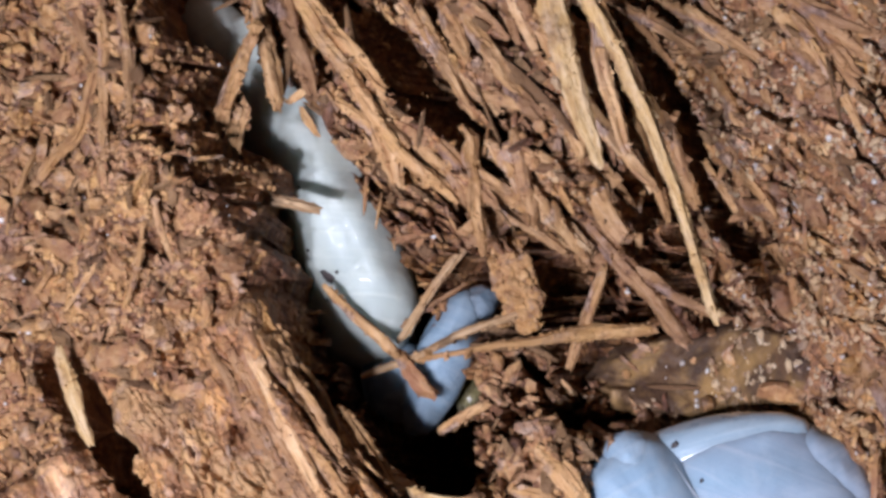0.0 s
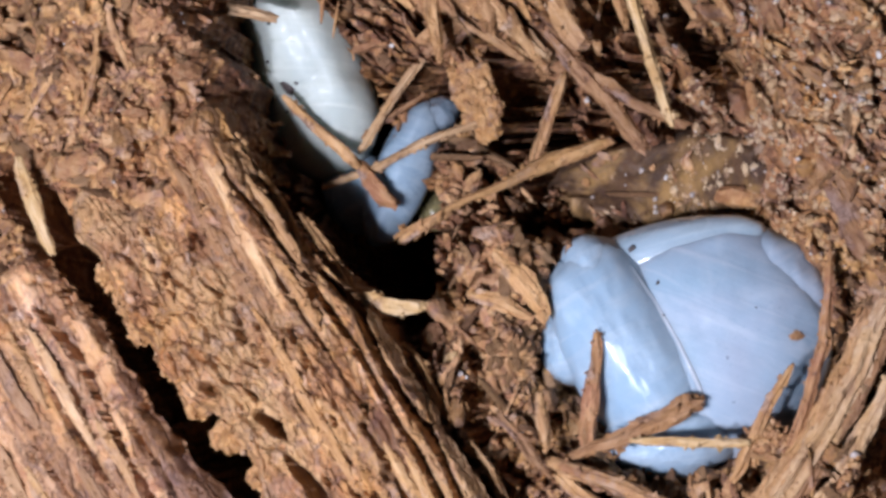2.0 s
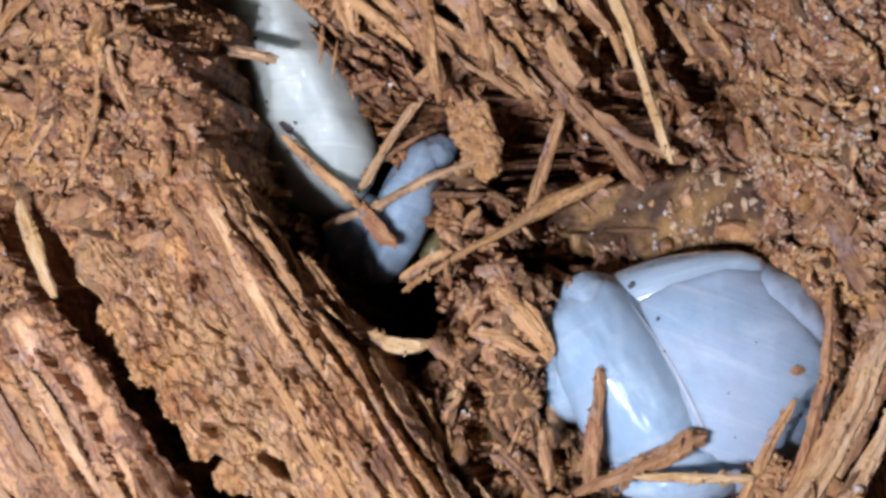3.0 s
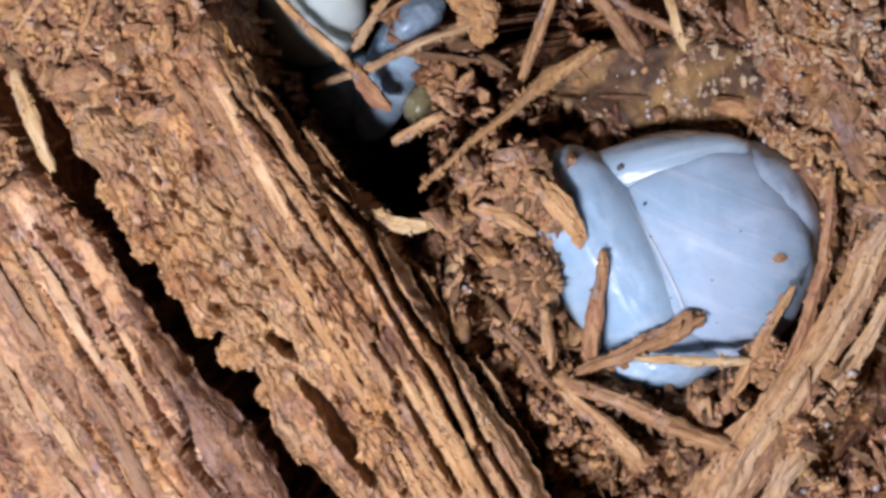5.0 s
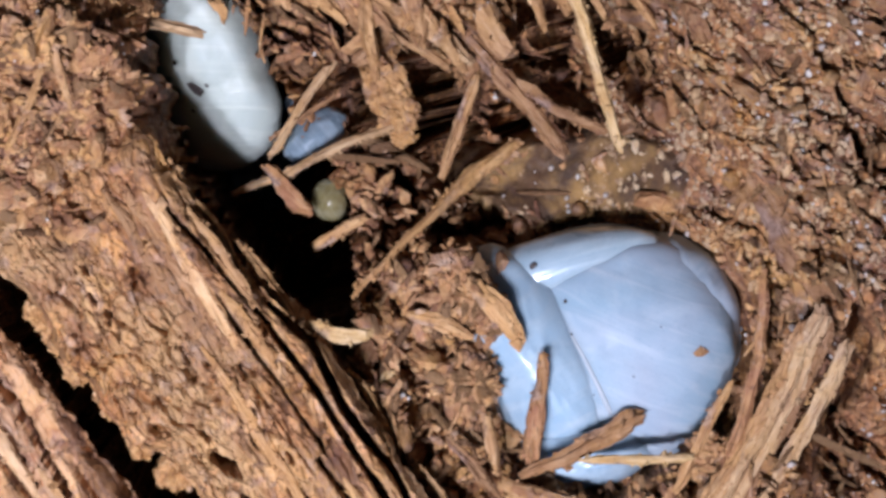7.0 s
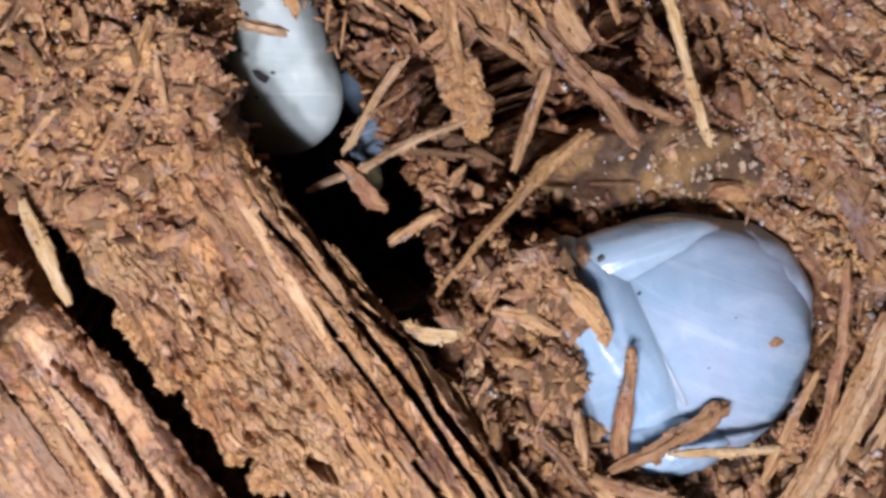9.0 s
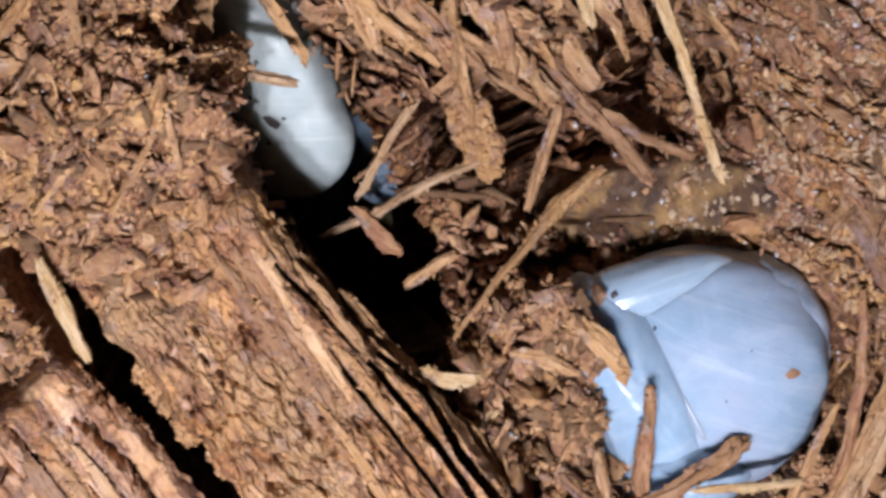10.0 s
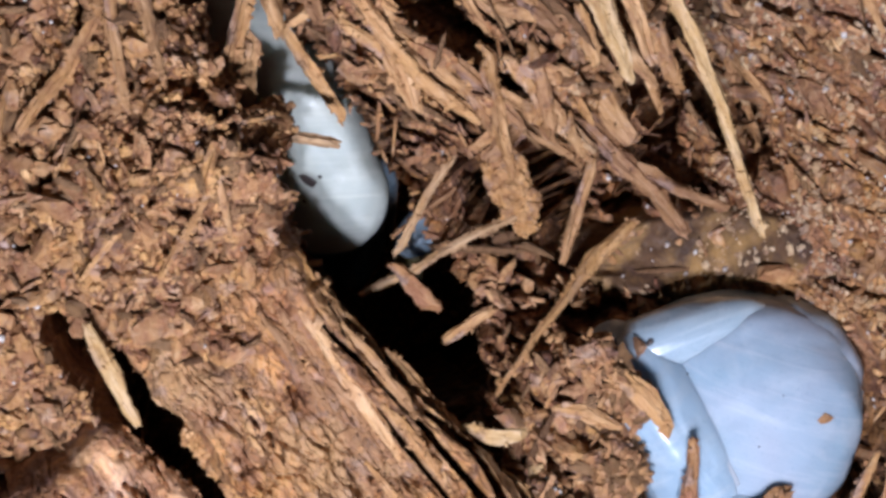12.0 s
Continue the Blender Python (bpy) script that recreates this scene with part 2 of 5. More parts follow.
def along(x, y, line):
    """Distance to a line of (x, y, half width), in half widths."""
    best = np.full(np.shape(x), 1e3)
    for (ax, ay, aw), (bx, by, bw) in zip(line, line[1:]):
        dx, dy = bx - ax, by - ay
        t = np.clip(((x - ax) * dx + (y - ay) * dy) / (dx * dx + dy * dy), 0, 1)
        best = np.minimum(best, np.hypot(x - ax - t * dx, y - ay - t * dy) / (aw + t * (bw - aw)))
    return best


def chunks(x, y, seed):
    """Broken lumps: each one's own level, and how far off its crack runs."""
    x, y = x + 0.55 * fbm(x * 1.1, y * 1.1, seed + 3, 3), y + 0.55 * fbm(x * 1.1 + 40, y * 1.1, seed + 5, 3)
    ix, iy = np.floor(x), np.floor(y)
    first, second, level = np.full(np.shape(x), 9.0), np.full(np.shape(x), 9.0), 0.0 * x
    for a in (-1, 0, 1):
        for b in (-1, 0, 1):
            cx, cy = ix + a, iy + b
            d = np.hypot(cx + lattice(cx, cy, seed) - x, cy + lattice(cx, cy, seed + 1) - y)
            near = d < first
            second = np.where(near, first, np.minimum(second, d))
            level = np.where(near, lattice(cx, cy, seed + 2) - 0.5, level)
            first = np.where(near, d, first)
    return level, second - first


CREVICE = [(-21, 27, 2.0), (-17, 20, 2.4), (-13, 14, 3.2), (-10.6, 9, 3.4), (-8.2, 4, 3.6), (-5.6, -1, 3.3), (-4.0, -5, 2.5), (-2.6, -8, 1.0)]
# black gaps in the bed: lines of (x, y, half width), and how deep
GAPS_HEAP = [
    ([(-27.5, 1.5, 1.0), (-23.8, -2.9, 1.9), (-20.4, -8.4, 6.0), (-17.2, -13.6, 8.0), (-13.6, -17.2, 8.0), (-10.4, -21.2, 8.0), (-3.6, -31.2, 8.0)], 34),
    ([(-24.4, 21.7, 0.6), (-25.0, 17.0, 0.45)], 3.5),
    ([(-19.6, 22.7, 0.5), (-19.1, 16.9, 0.55), (-19.1, 14.0, 0.4)], 4.5),
    ([(-28.2, 8.6, 0.3), (-26.6, 11.8, 0.45), (-24.0, 15.3, 0.3)], 2.4),
    ([(-23.9, 10.9, 0.35), (-22.6, 8.2, 0.5)], 2.4),
    ([(-20.9, 8.2, 0.3), (-18.8, 7.1, 0.35)], 2.4),
    ([(-16.2, 10.5, 0.6), (-15.7, 14.1, 0.7), (-15.5, 17.5, 0.5)], 7),
    ([(-21.7, 8.4, 0.3), (-20.9, 12.2, 0.4)], 2.4),
]
GAPS_STRANDS = [
    ([(-4.5, 18.5, 1.4), (-2.9, 16.4, 1.4), (-1.2, 14.4, 0.6)], 11),
    ([(-9.2, 23.6, 1.2), (-5.6, 19, 1.2), (-5.2, 16.8, 0.4)], 11),
    ([(-12.6, 22.6, 0.8), (-11.2, 19.5, 0.6)], 9),
    ([(1.8, 10.2, 1.0), (3.0, 8.0, 2.0), (3.9, 5.8, 2.2), (4.2, 3.2, 1.7)], 26),
    ([(-3.6, 8.7, 0.9), (-2.2, 7.7, 1.5), (-1.0, 6.6, 1.4), (-0.8, 5.4, 0.6)], 22),
    ([(8.2, 6.8, 0.6), (8.9, 6.1, 0.9), (9.4, 5.2, 0.6)], 14),
    ([(6.3, 2.6, 0.6), (6.8, 1.2, 0.9), (7.2, -0.4, 0.6)], 14),
]
GAPS_BANK = [
    ([(8.6, 9.4, 0.6), (10.1, 8.2, 0.9), (11.6, 7.2, 0.6), (13.2, 6.2, 0.5), (14.4, 4.7, 0.6)], 9),
    ([(7.6, 6.3, 0.5), (9.3, 5.3, 0.8), (10.6, 4.0, 0.4)], 4),
    ([(7.3, 15.9, 0.5), (9.3, 13.4, 0.7), (10.9, 10.2, 0.5)], 7),
    ([(9.0, 13.2, 0.8), (11.4, 11.9, 1.0)], 8),
    ([(8.0, 24.5, 0.7), (9.8, 20.1, 0.85), (12.8, 14.2, 0.85), (14.6, 9.8, 0.6)], 12),
    ([(8.6, 5.6, 0.7), (9.9, 6.6, 0.5)], 3),
    ([(9.6, 14.0, 0.8), (10.6, 13.2, 0.9)], 14),
    ([(10.9, 10.6, 0.7), (11.5, 9.7, 0.9)], 14),
    ([(12.1, 7.6, 0.9), (12.9, 6.8, 0.9), (13.6, 6.2, 0.5)], 14),
    ([(15.7, 11.8, 0.45), (16.3, 10.2, 0.55), (16.9, 8.6, 0.5)], 11),
]
GAPS_RIM = [
    ([(16.2, 5.0, 0.5), (18.0, 3.6, 0.5)], 3),
    ([(14.8, 11.9, 0.4), (16.2, 7.4, 0.45)], 5),
    ([(25.2, 6.3, 0.4), (26.3, 4.6, 0.4)], 4),
    ([(25.5, 10.7, 0.25), (28.0, 6.7, 0.35)], 3),
    ([(28.4, 5.3, 0.4), (29.5, 3.2, 0.5)], 4),
    ([(9.4, 10.2, 0.6), (11.9, 7.7, 0.7)], 4),
    ([(15.2, 4.5, 0.5), (16.6, 3.8, 0.4)], 4),
]
GAPS_FRONT = [
    ([(1.6, -11.2, 0.5), (1.9, -12.7, 0.75), (2.3, -14.4, 0.5)], 9),
    ([(-3.9, -7.4, 0.8), (-2.1, -10.6, 1.0), (-0.5, -13.3, 1.1), (1.2, -16.3, 0.9)], 9),
    ([(5.7, -7.1, 0.35), (5.7, -8.8, 0.3)], 4),
    ([(28.3, -5.0, 0.5), (28.9, -7.6, 0.9), (26.9, -12.9, 1.2), (23.5, -20.3, 1.3)], 6),
    ([(27.1, -6.2, 0.35), (24.9, -11.8, 0.4), (22.0, -17.0, 0.4)], 4),
    ([(25.0, -5, 1.6), (22.6, -11.5, 1.9), (19.0, -17.2, 1.9), (16.5, -22, 1.9)], 2.2),
    ([(8.8, -17.1, 0.4), (11.6, -18.4, 0.7), (13.6, -19.6, 0.4)], 4),
]
GAPS = GAPS_HEAP + GAPS_STRANDS + GAPS_BANK + GAPS_RIM + GAPS_FRONT


def in_gap(x, y, reach=1.0):
    """Whether a place lies over one of the narrow gaps."""
    return np.minimum.reduce([along(x, y, line) for line, depth in GAPS if depth > 4]) < reach


def bed(x, y, detail=True, gaps=True):
    """Height of the debris bed."""
    wob = 1.4 * fbm(x * 0.35, y * 0.35, 5, 3)
    z = -9.5 + 0 * x
    z = z - 3.0 * bump_at(x, y, 6.5, 3.5, 7.0, 4.5)
    z = z + 9.0 * smooth(13, 25, x + 0.25 * wob + 0.12 * (y - 2))
    z = z + 8.6 * smooth(6.5, 12.5, y - 0.15 * (x + 4)) * smooth(10, 3, x) * smooth(-24, -16, x + 0.3 * y)
    z = z + 3.0 * smooth(9, 20, y) * smooth(4, 14, x)
    mounds = np.maximum(9.2 * bump_at(x, y, 0.5, -13.0, 6.4, 8.5), 9.0 * bump_at(x, y, 8.5, -17.5, 9.0, 5.5))
    mounds = np.maximum(mounds, 8.6 * bump_at(x, y, 3.6, -5.0, 4.6, 4.6, 20))
    z = z + np.maximum(mounds, 9.2 * bump_at(x, y, 16, -18.2, 10, 4.0, 0))
    z = z - 5.5 * smooth(20, 29, x - 0.4 * (y + 20)) * smooth(-8, -16, y)
    # the grub's pit
    z = np.minimum(z, z + (-9.5 - z) * smooth(1.06, 0.86, np.hypot((x - 14.9) / 8.3, (y + 7.3) / 8.0)))
    # the heap beside the log
    left = smooth(-12.0, -15.0, x + 0.45 * (y - 8) * (y > 8) * 1.0)
    z = z + left * smooth(-12, -5, y + 0.2 * (x + 20)) * (9.5 + 4.0 * bump_at(x, y, -19.5, 3.5, 6.5, 8.0, 0) - 2.5 * smooth(10, 18, y))
    # crevices
    d = along(x, y, CREVICE) + 0.38 * fbm(x * 0.9, y * 0.9, 31, 3) + 0.22 * fbm(x * 2.1, y * 2.1, 37, 2)
    z = z + (-40.0 - z) * smooth(1.06, 0.74, d)
    fade = smooth(0.85, 1.15, d)
    for line, depth in GAPS if gaps else []:
        away = along(x, y, line) + 0.7 * fbm(x * 1.1, y * 1.1, 47, 3)
        z = z - depth * smooth(1.1, 0.6, away)
        if depth > 8:
            fade = fade * smooth(0.7, 1.15, away)
    plain_z = z
    if detail:
        u, v = x * 0.79 - y * 0.61, x * 0.61 + y * 0.79
        z = z + 1.5 * fbm(x * 0.42, y * 0.42, 11, 2)
        z = z + 0.85 * fbm(u * 0.45, v * 1.7, 3, 4) * smooth(-2, 8, y + 0.5 * x)
        z = z + 0.45 * fbm(x * 1.15, y * 1.15, 23, 4)
        bank = smooth(2, 9, y + 0.55 * x) * smooth(-14, -9, x)
        lumpy = smooth(-11, -15, x) * smooth(-8, -3, y)
        heaped = smooth(-1, -6, y) * smooth(-5, 0, x)
        for size, lift, cut, seed in ((2.7, 1.5, 5.0, 301), (1.15, 0.75, 2.4, 331)):
            la, ea = chunks(x / size, y / size, seed)
            lb, eb = chunks(u / (size * 2.3), v / (size * 0.75), seed + 9)
            level, edge = la + (lb - la) * bank, np.where(bank > 0.5, eb, ea)
            where = smooth(-0.16, 0.12, fbm(x * 0.33 / size, y * 0.33 / size, seed + 15, 2))
            z = z + lift * (1 - 0.45 * lumpy) * level - cut * (1 - 0.7 * bank * smooth(1, 9, x)) * (1 - 0.85 * lumpy) * (1 - 0.55 * heaped) * where * smooth(0.17, 0.07, edge)
        z = z - 4.0 * smooth(0.17, 0.24, fbm(u * 0.22, v * 0.95, 191, 3)) * smooth(11, 6, x) * smooth(5, 9, y) * smooth(-13, -9, x)
        pits = fbm(u * 0.55, v * 1.1, 131, 3)
        z = z - 3.6 * smooth(0.27, 0.34, pits) * smooth(16, 6, x) * (1 - 0.8 * lumpy) - 3.4 * (1 - 0.8 * bank) * (1 - 0.7 * lumpy) * (1 - 0.4 * heaped) * smooth(0.22, 0.29, fbm(x * 0.62, y * 0.62, 171, 3))
        z = z + 0.25 * np.abs(vnoise(x * 2.2, y * 2.2, 71)) + 0.10 * vnoise(x * 5.0, y * 5.0, 77)
    smooth_wall = 0.82 * smooth(1.15, 0.7, np.hypot((x - 13.0) / 8.0, (y - 2.6 - 0.06 * (x - 13)) / 3.2))
    return plain_z + (z - plain_z) * (0.1 + 0.9 * fade) * (1 - smooth_wall)


def mesh_from(name, verts, faces, material, smooth_faces=True):
    """One mesh object out of arrays in millimetres."""
    me = bpy.data.meshes.new(name)
    verts, faces = np.asarray(verts, dtype=np.float64) * MM, np.asarray(faces)
    me.from_pydata(verts.tolist(), [], faces.tolist())
    me.polygons.foreach_set("use_smooth", np.full(len(me.polygons), smooth_faces))
    me.materials.append(material)
    me.update()
    return new(name, me)


def grid_faces(nu, nv):
    i = np.arange((nu - 1) * (nv - 1))
    a = (i // (nv - 1)) * nv + i % (nv - 1)
    return np.stack([a, a + nv, a + nv + 1, a + 1], 1)


# ---- the ground: one sheet, fine where the camera looks, running out flat ----
def build_ground():
    xs = np.concatenate([[-5000, -900, -300, -120, -70, -52], np.arange(-42, 42.01, 0.14), [52, 70, 120, 300, 900, 5000]])
    ys = np.concatenate([[-5000, -900, -300, -110, -60, -42], np.arange(-32, 34.01, 0.14), [42, 60, 110, 300, 900, 5000]])
    gx, gy = np.meshgrid(xs, ys, indexing="ij")
    gz = bed(np.clip(gx, -45, 45), np.clip(gy, -36, 38))
    jitter = np.random.RandomState(4).uniform(-0.05, 0.05, (2, *gx.shape))
    # deep walls are undercut, as the loose bed overhangs its hollows
    under = np.where(along(gx, gy, CREVICE) < 1.6, np.clip((-10 - gz) / 30, 0, 1), 0.0)
    ly, lx, lw = zip(*[(b, a, c) for a, b, c in reversed(CREVICE)])
    under = under * smooth(-0.25, 0.45, (gx - np.interp(gy, ly, lx)) / np.interp(gy, ly, lw))
    gx, gy = gx + 13.0 * under, gy + 8.2 * under
    rim = bed(np.clip(gx, -45, 45), np.clip(gy, -36, 38), False, False)
    under = np.where(in_gap(gx, gy, 1.3) & (under < 0.01) & (gx + gy > -14), np.clip(rim - gz - 1.5, 0, 25), 0.0)
    gx, gy = gx + 0.3 * under + 0.02 * under**2, gy + 0.16 * under
    ob = mesh_from("ground", np.stack([gx + jitter[0], gy + jitter[1], gz], -1).reshape(-1, 3), grid_faces(len(xs), len(ys)), M_BED)
    return tagged(ob, "crumbled orange-brown rotten wood and frass bed", "ground", kind="structure")


def build_cell_wall():
    """The smooth packed wall of the hollow that the grub has eaten out behind itself; its dark colour holds the
    hollow's shade.
    """
    xs, ys = np.arange(3.0, 24.0, 0.18), np.arange(-2.0, 8.0, 0.18)
    gx, gy = np.meshgrid(xs, ys, indexing="ij")
    away = np.hypot((gx - 12.6) / 8.4, (gy - 2.5 - 0.07 * (gx - 13)) / 3.3) + 0.16 * fbm(gx * 0.5, gy * 0.5, 613, 3)
    gz = bed(gx, gy, False, False) + 0.75 + 0.7 * fbm(gx * 0.45, gy * 0.45, 617, 3) + 0.16 * fbm(gx * 1.6, gy * 1.6, 619, 3)
    gz = gz - 3.0 * smooth(0.72, 1.05, away) - 34 * smooth(0.98, 1.2, away) - 1.2 * smooth(0.12, 0.3, fbm(gx * 0.3, gy * 0.6, 623, 2))
    top = np.stack([gx, gy, gz], -1).reshape(-1, 3)
    n, low = len(top), top - (0, 0, 2.0)
    sheet = grid_faces(len(xs), len(ys))
    ob = mesh_from("cell_wall", np.concatenate([top, low]), np.concatenate([sheet, sheet[:, ::-1] + n]), M_CELL_SHADED)
    return tagged(ob, "smooth brown wall of the grub's cell, darkened for the hollow's shade", "cell wall", kind="structure")


# ---- the log and the slab beside it ----
AX = Vector((0.535, -0.845))
AO = Vector((-13.7, 7.6))


def to_plan(u, v):
    """From along and across the log to the plan."""
    return AO.x + u * AX.x - v * -AX.y, AO.y + u * AX.y - v * AX.x


def build_plank(name, u0, u1, edge_r, edge_l, top, grooves, seed, label, bottom=-15.0, ridge_all=False, material=None, under=3.5, dive=5.0):
    nu, nv = int((u1 - u0) / 0.16), 170
    us = np.linspace(u0, u1, nu)
    t = np.linspace(0, 1, nv)
    u, tt = np.meshgrid(us, t, indexing="ij")
    r = np.interp(us, *zip(*edge_r)) + 0.5 * fbm(us * 0.5, us * 0 + 3.3, seed) + 0.12 * fbm(us * 2.0, us * 0 + 1.3, seed + 3)
    l = np.interp(us, *zip(*edge_l)) + 1.7 * fbm(us * 0.3, us * 0 + 7.7, seed + 5, 3) + 0.12 * fbm(us * 1.3, us * 0 + 2.1, seed + 6)
    v = r[:, None] + (l - r)[:, None] * tt
    z = np.interp(us, *zip(*top))[:, None] + 0 * v
    ridged = smooth(6.5, 2.5, v - r[:, None] + 1.2 * fbm(u * 0.25, v * 0.4, seed + 8, 2)) if not ridge_all else 0.85 - 0.5 * smooth(0.1, 0.4, fbm(u * 0.12, v * 0.2, seed + 8, 2))
    z = z + 1.1 * fbm(u * 0.12, v * 0.35, seed + 9, 2) + (0.3 + 0.55 * ridged) * fbm(u * 0.10, v * 1.0, seed + 12, 2)
    z = z + (1 - 0.6 * ridged) * 0.45 * fbm(u * 0.5, v * 0.7, seed + 15, 4) + 0.10 * fbm(u * 2.1, v * 2.5, seed + 16, 2)
    crumbly = 1 - 0.6 * ridged
    for size, lift, cut, sd in ((2.3, 0.45, 1.0, 61), (1.0, 0.42, 0.8, 67), (0.55, 0.34, 0.45, 73)):
        level, edge = chunks(u / (size * 1.7), v / size, seed + sd)
        where = smooth(-0.05, 0.22, fbm(u * 0.2 / size, v * 0.3 / size, seed + sd + 15, 2)) if size > 0.6 else 0.8
        z = z + lift * crumbly * level * (0.35 + 0.65 * where) - cut * crumbly * where * smooth(0.13, 0.03, edge)
    # fibres that run along the wood
    warped = v + 0.25 * fbm(u * 0.22, v * 0.2, seed + 35, 2)
    z = z + ridged * (0.34 * fbm(u * 0.05, warped * 1.5, seed + 36, 2) + 0.20 * fbm(u * 0.11, warped * 3.6, seed + 37, 2))
    crack = np.abs(fbm(u * 0.06 + 0.2 * fbm(u * 0.5, v * 0.5, seed + 18, 2), warped * 0.9, seed + 17, 2))
    z = z - 2.2 * smooth(0.020, 0.008, crack) * ridged * smooth(-0.10, 0.15, fbm(u * 0.2, v * 0.3, seed + 21, 2))
    z = z + 0.16 * np.abs(vnoise(u * 2.6, v * 2.6, seed + 33))
    z = z - 1.4 * smooth(0.47, 0.53, fbm(u * 0.6, v * 0.9, seed + 51, 3))
    d = np.minimum(v - r[:, None], l[:, None] - v)
    z = z - 1.6 * (1 - smooth(0, 1.1, d)) ** 2
    lean = 0 * v
    for line, depth in grooves:
        wavy = v + 0.35 * fbm(u * 0.3, v * 0.1, seed + 41, 2)
        cut = 3.0 * depth * smooth(1.0, 0.85, along(u, wavy, line) + 0.5 * np.maximum(fbm(u * 0.3, v * 0.5, seed + 43, 2) + 0.08, -0.22))
        lu, lv, lw = zip(*line)
        side = np.clip((wavy - np.interp(u, lu, lv)) / np.interp(u, lu, lw), -1, 1)
        z, lean = z - cut, lean + (0.035 + 0.2 * np.interp(u, lu, lw)) * cut * side
    # its upper end dives under the heap
    end = smooth(u0, u0 + dive, u + (0.28 * dive) * fbm(u * 0.3, v * 0.3, seed + 71, 3)) * smooth(u1, u1 - 1.2, u)
    z = bottom + (z - bottom) * (1 - (1 - end) ** 2)
    # splits widen downwards under the wood
    x, y = to_plan(u, v + lean)
    top_v = np.stack([x, y, z], -1)
    low = top_v.copy()
    low_v = r[:, None] + under + (l - r - 7.0 - under)[:, None] * tt
    low[..., 0], low[..., 1] = to_plan(u, low_v)
    low[..., 2] = bottom - 0.5
    n = nu * nv
    faces = [grid_faces(nu, nv), grid_faces(nu, nv)[:, ::-1] + n]
    ring = np.concatenate([np.arange(nv), np.arange(1, nu) * nv + nv - 1, (nu - 1) * nv + np.arange(nv - 2, -1, -1), np.arange(nu - 2, 0, -1) * nv])
    verts = [top_v.reshape(-1, 3), low.reshape(-1, 3)]
    a, b = verts[0][ring], verts[1][ring]
    # the flank goes down in steps, with long fibres and hollows
    levels, last, at = 14, ring, 2 * n
    for k in range(1, levels):
        w = k / levels
        p = a + (b - a) * w
        run = np.arange(len(ring)) * 0.16
        p[:, :2] += ((b - a)[:, :2] * (0.5 * fbm(run * 0.22, 0 * run + 9.0 * w, seed + 83, 3) + 0.12 * vnoise(run * 1.3, 0 * run + 14 * w, seed + 87))[:, None]) * min(1, 3 * w) * (1 - w)
        for _ in range(min(k, 5)):
            p = (np.roll(p, 1, 0) + 2 * p + np.roll(p, -1, 0)) / 4
        verts.append(p)
        here = at + np.arange(len(ring))
        faces.append(np.stack([last, np.roll(last, -1), np.roll(here, -1), here], 1))
        last, at = here, at + len(ring)
    faces.append(np.stack([last, np.roll(last, -1), np.roll(ring, -1) + n, ring + n], 1))
    verts = np.concatenate(verts)
    # give the mesh axes of its own, so that the grain runs along it
    ang = math.atan2(AX.y, AX.x) + math.pi / 2
    m = Matrix.Translation((AO.x, AO.y, 0)) @ Matrix.Rotation(ang, 4, "Z")
    inv = np.array(m.inverted())
    verts = verts @ inv[:3, :3].T + inv[:3, 3]
    ob = mesh_from(name, verts, np.concatenate(faces), material or M_LOG)
    ob.matrix_world = Matrix.Translation((AO.x * MM, AO.y * MM, 0)) @ Matrix.Rotation(ang, 4, "Z")
    return tagged(ob, label, "log")


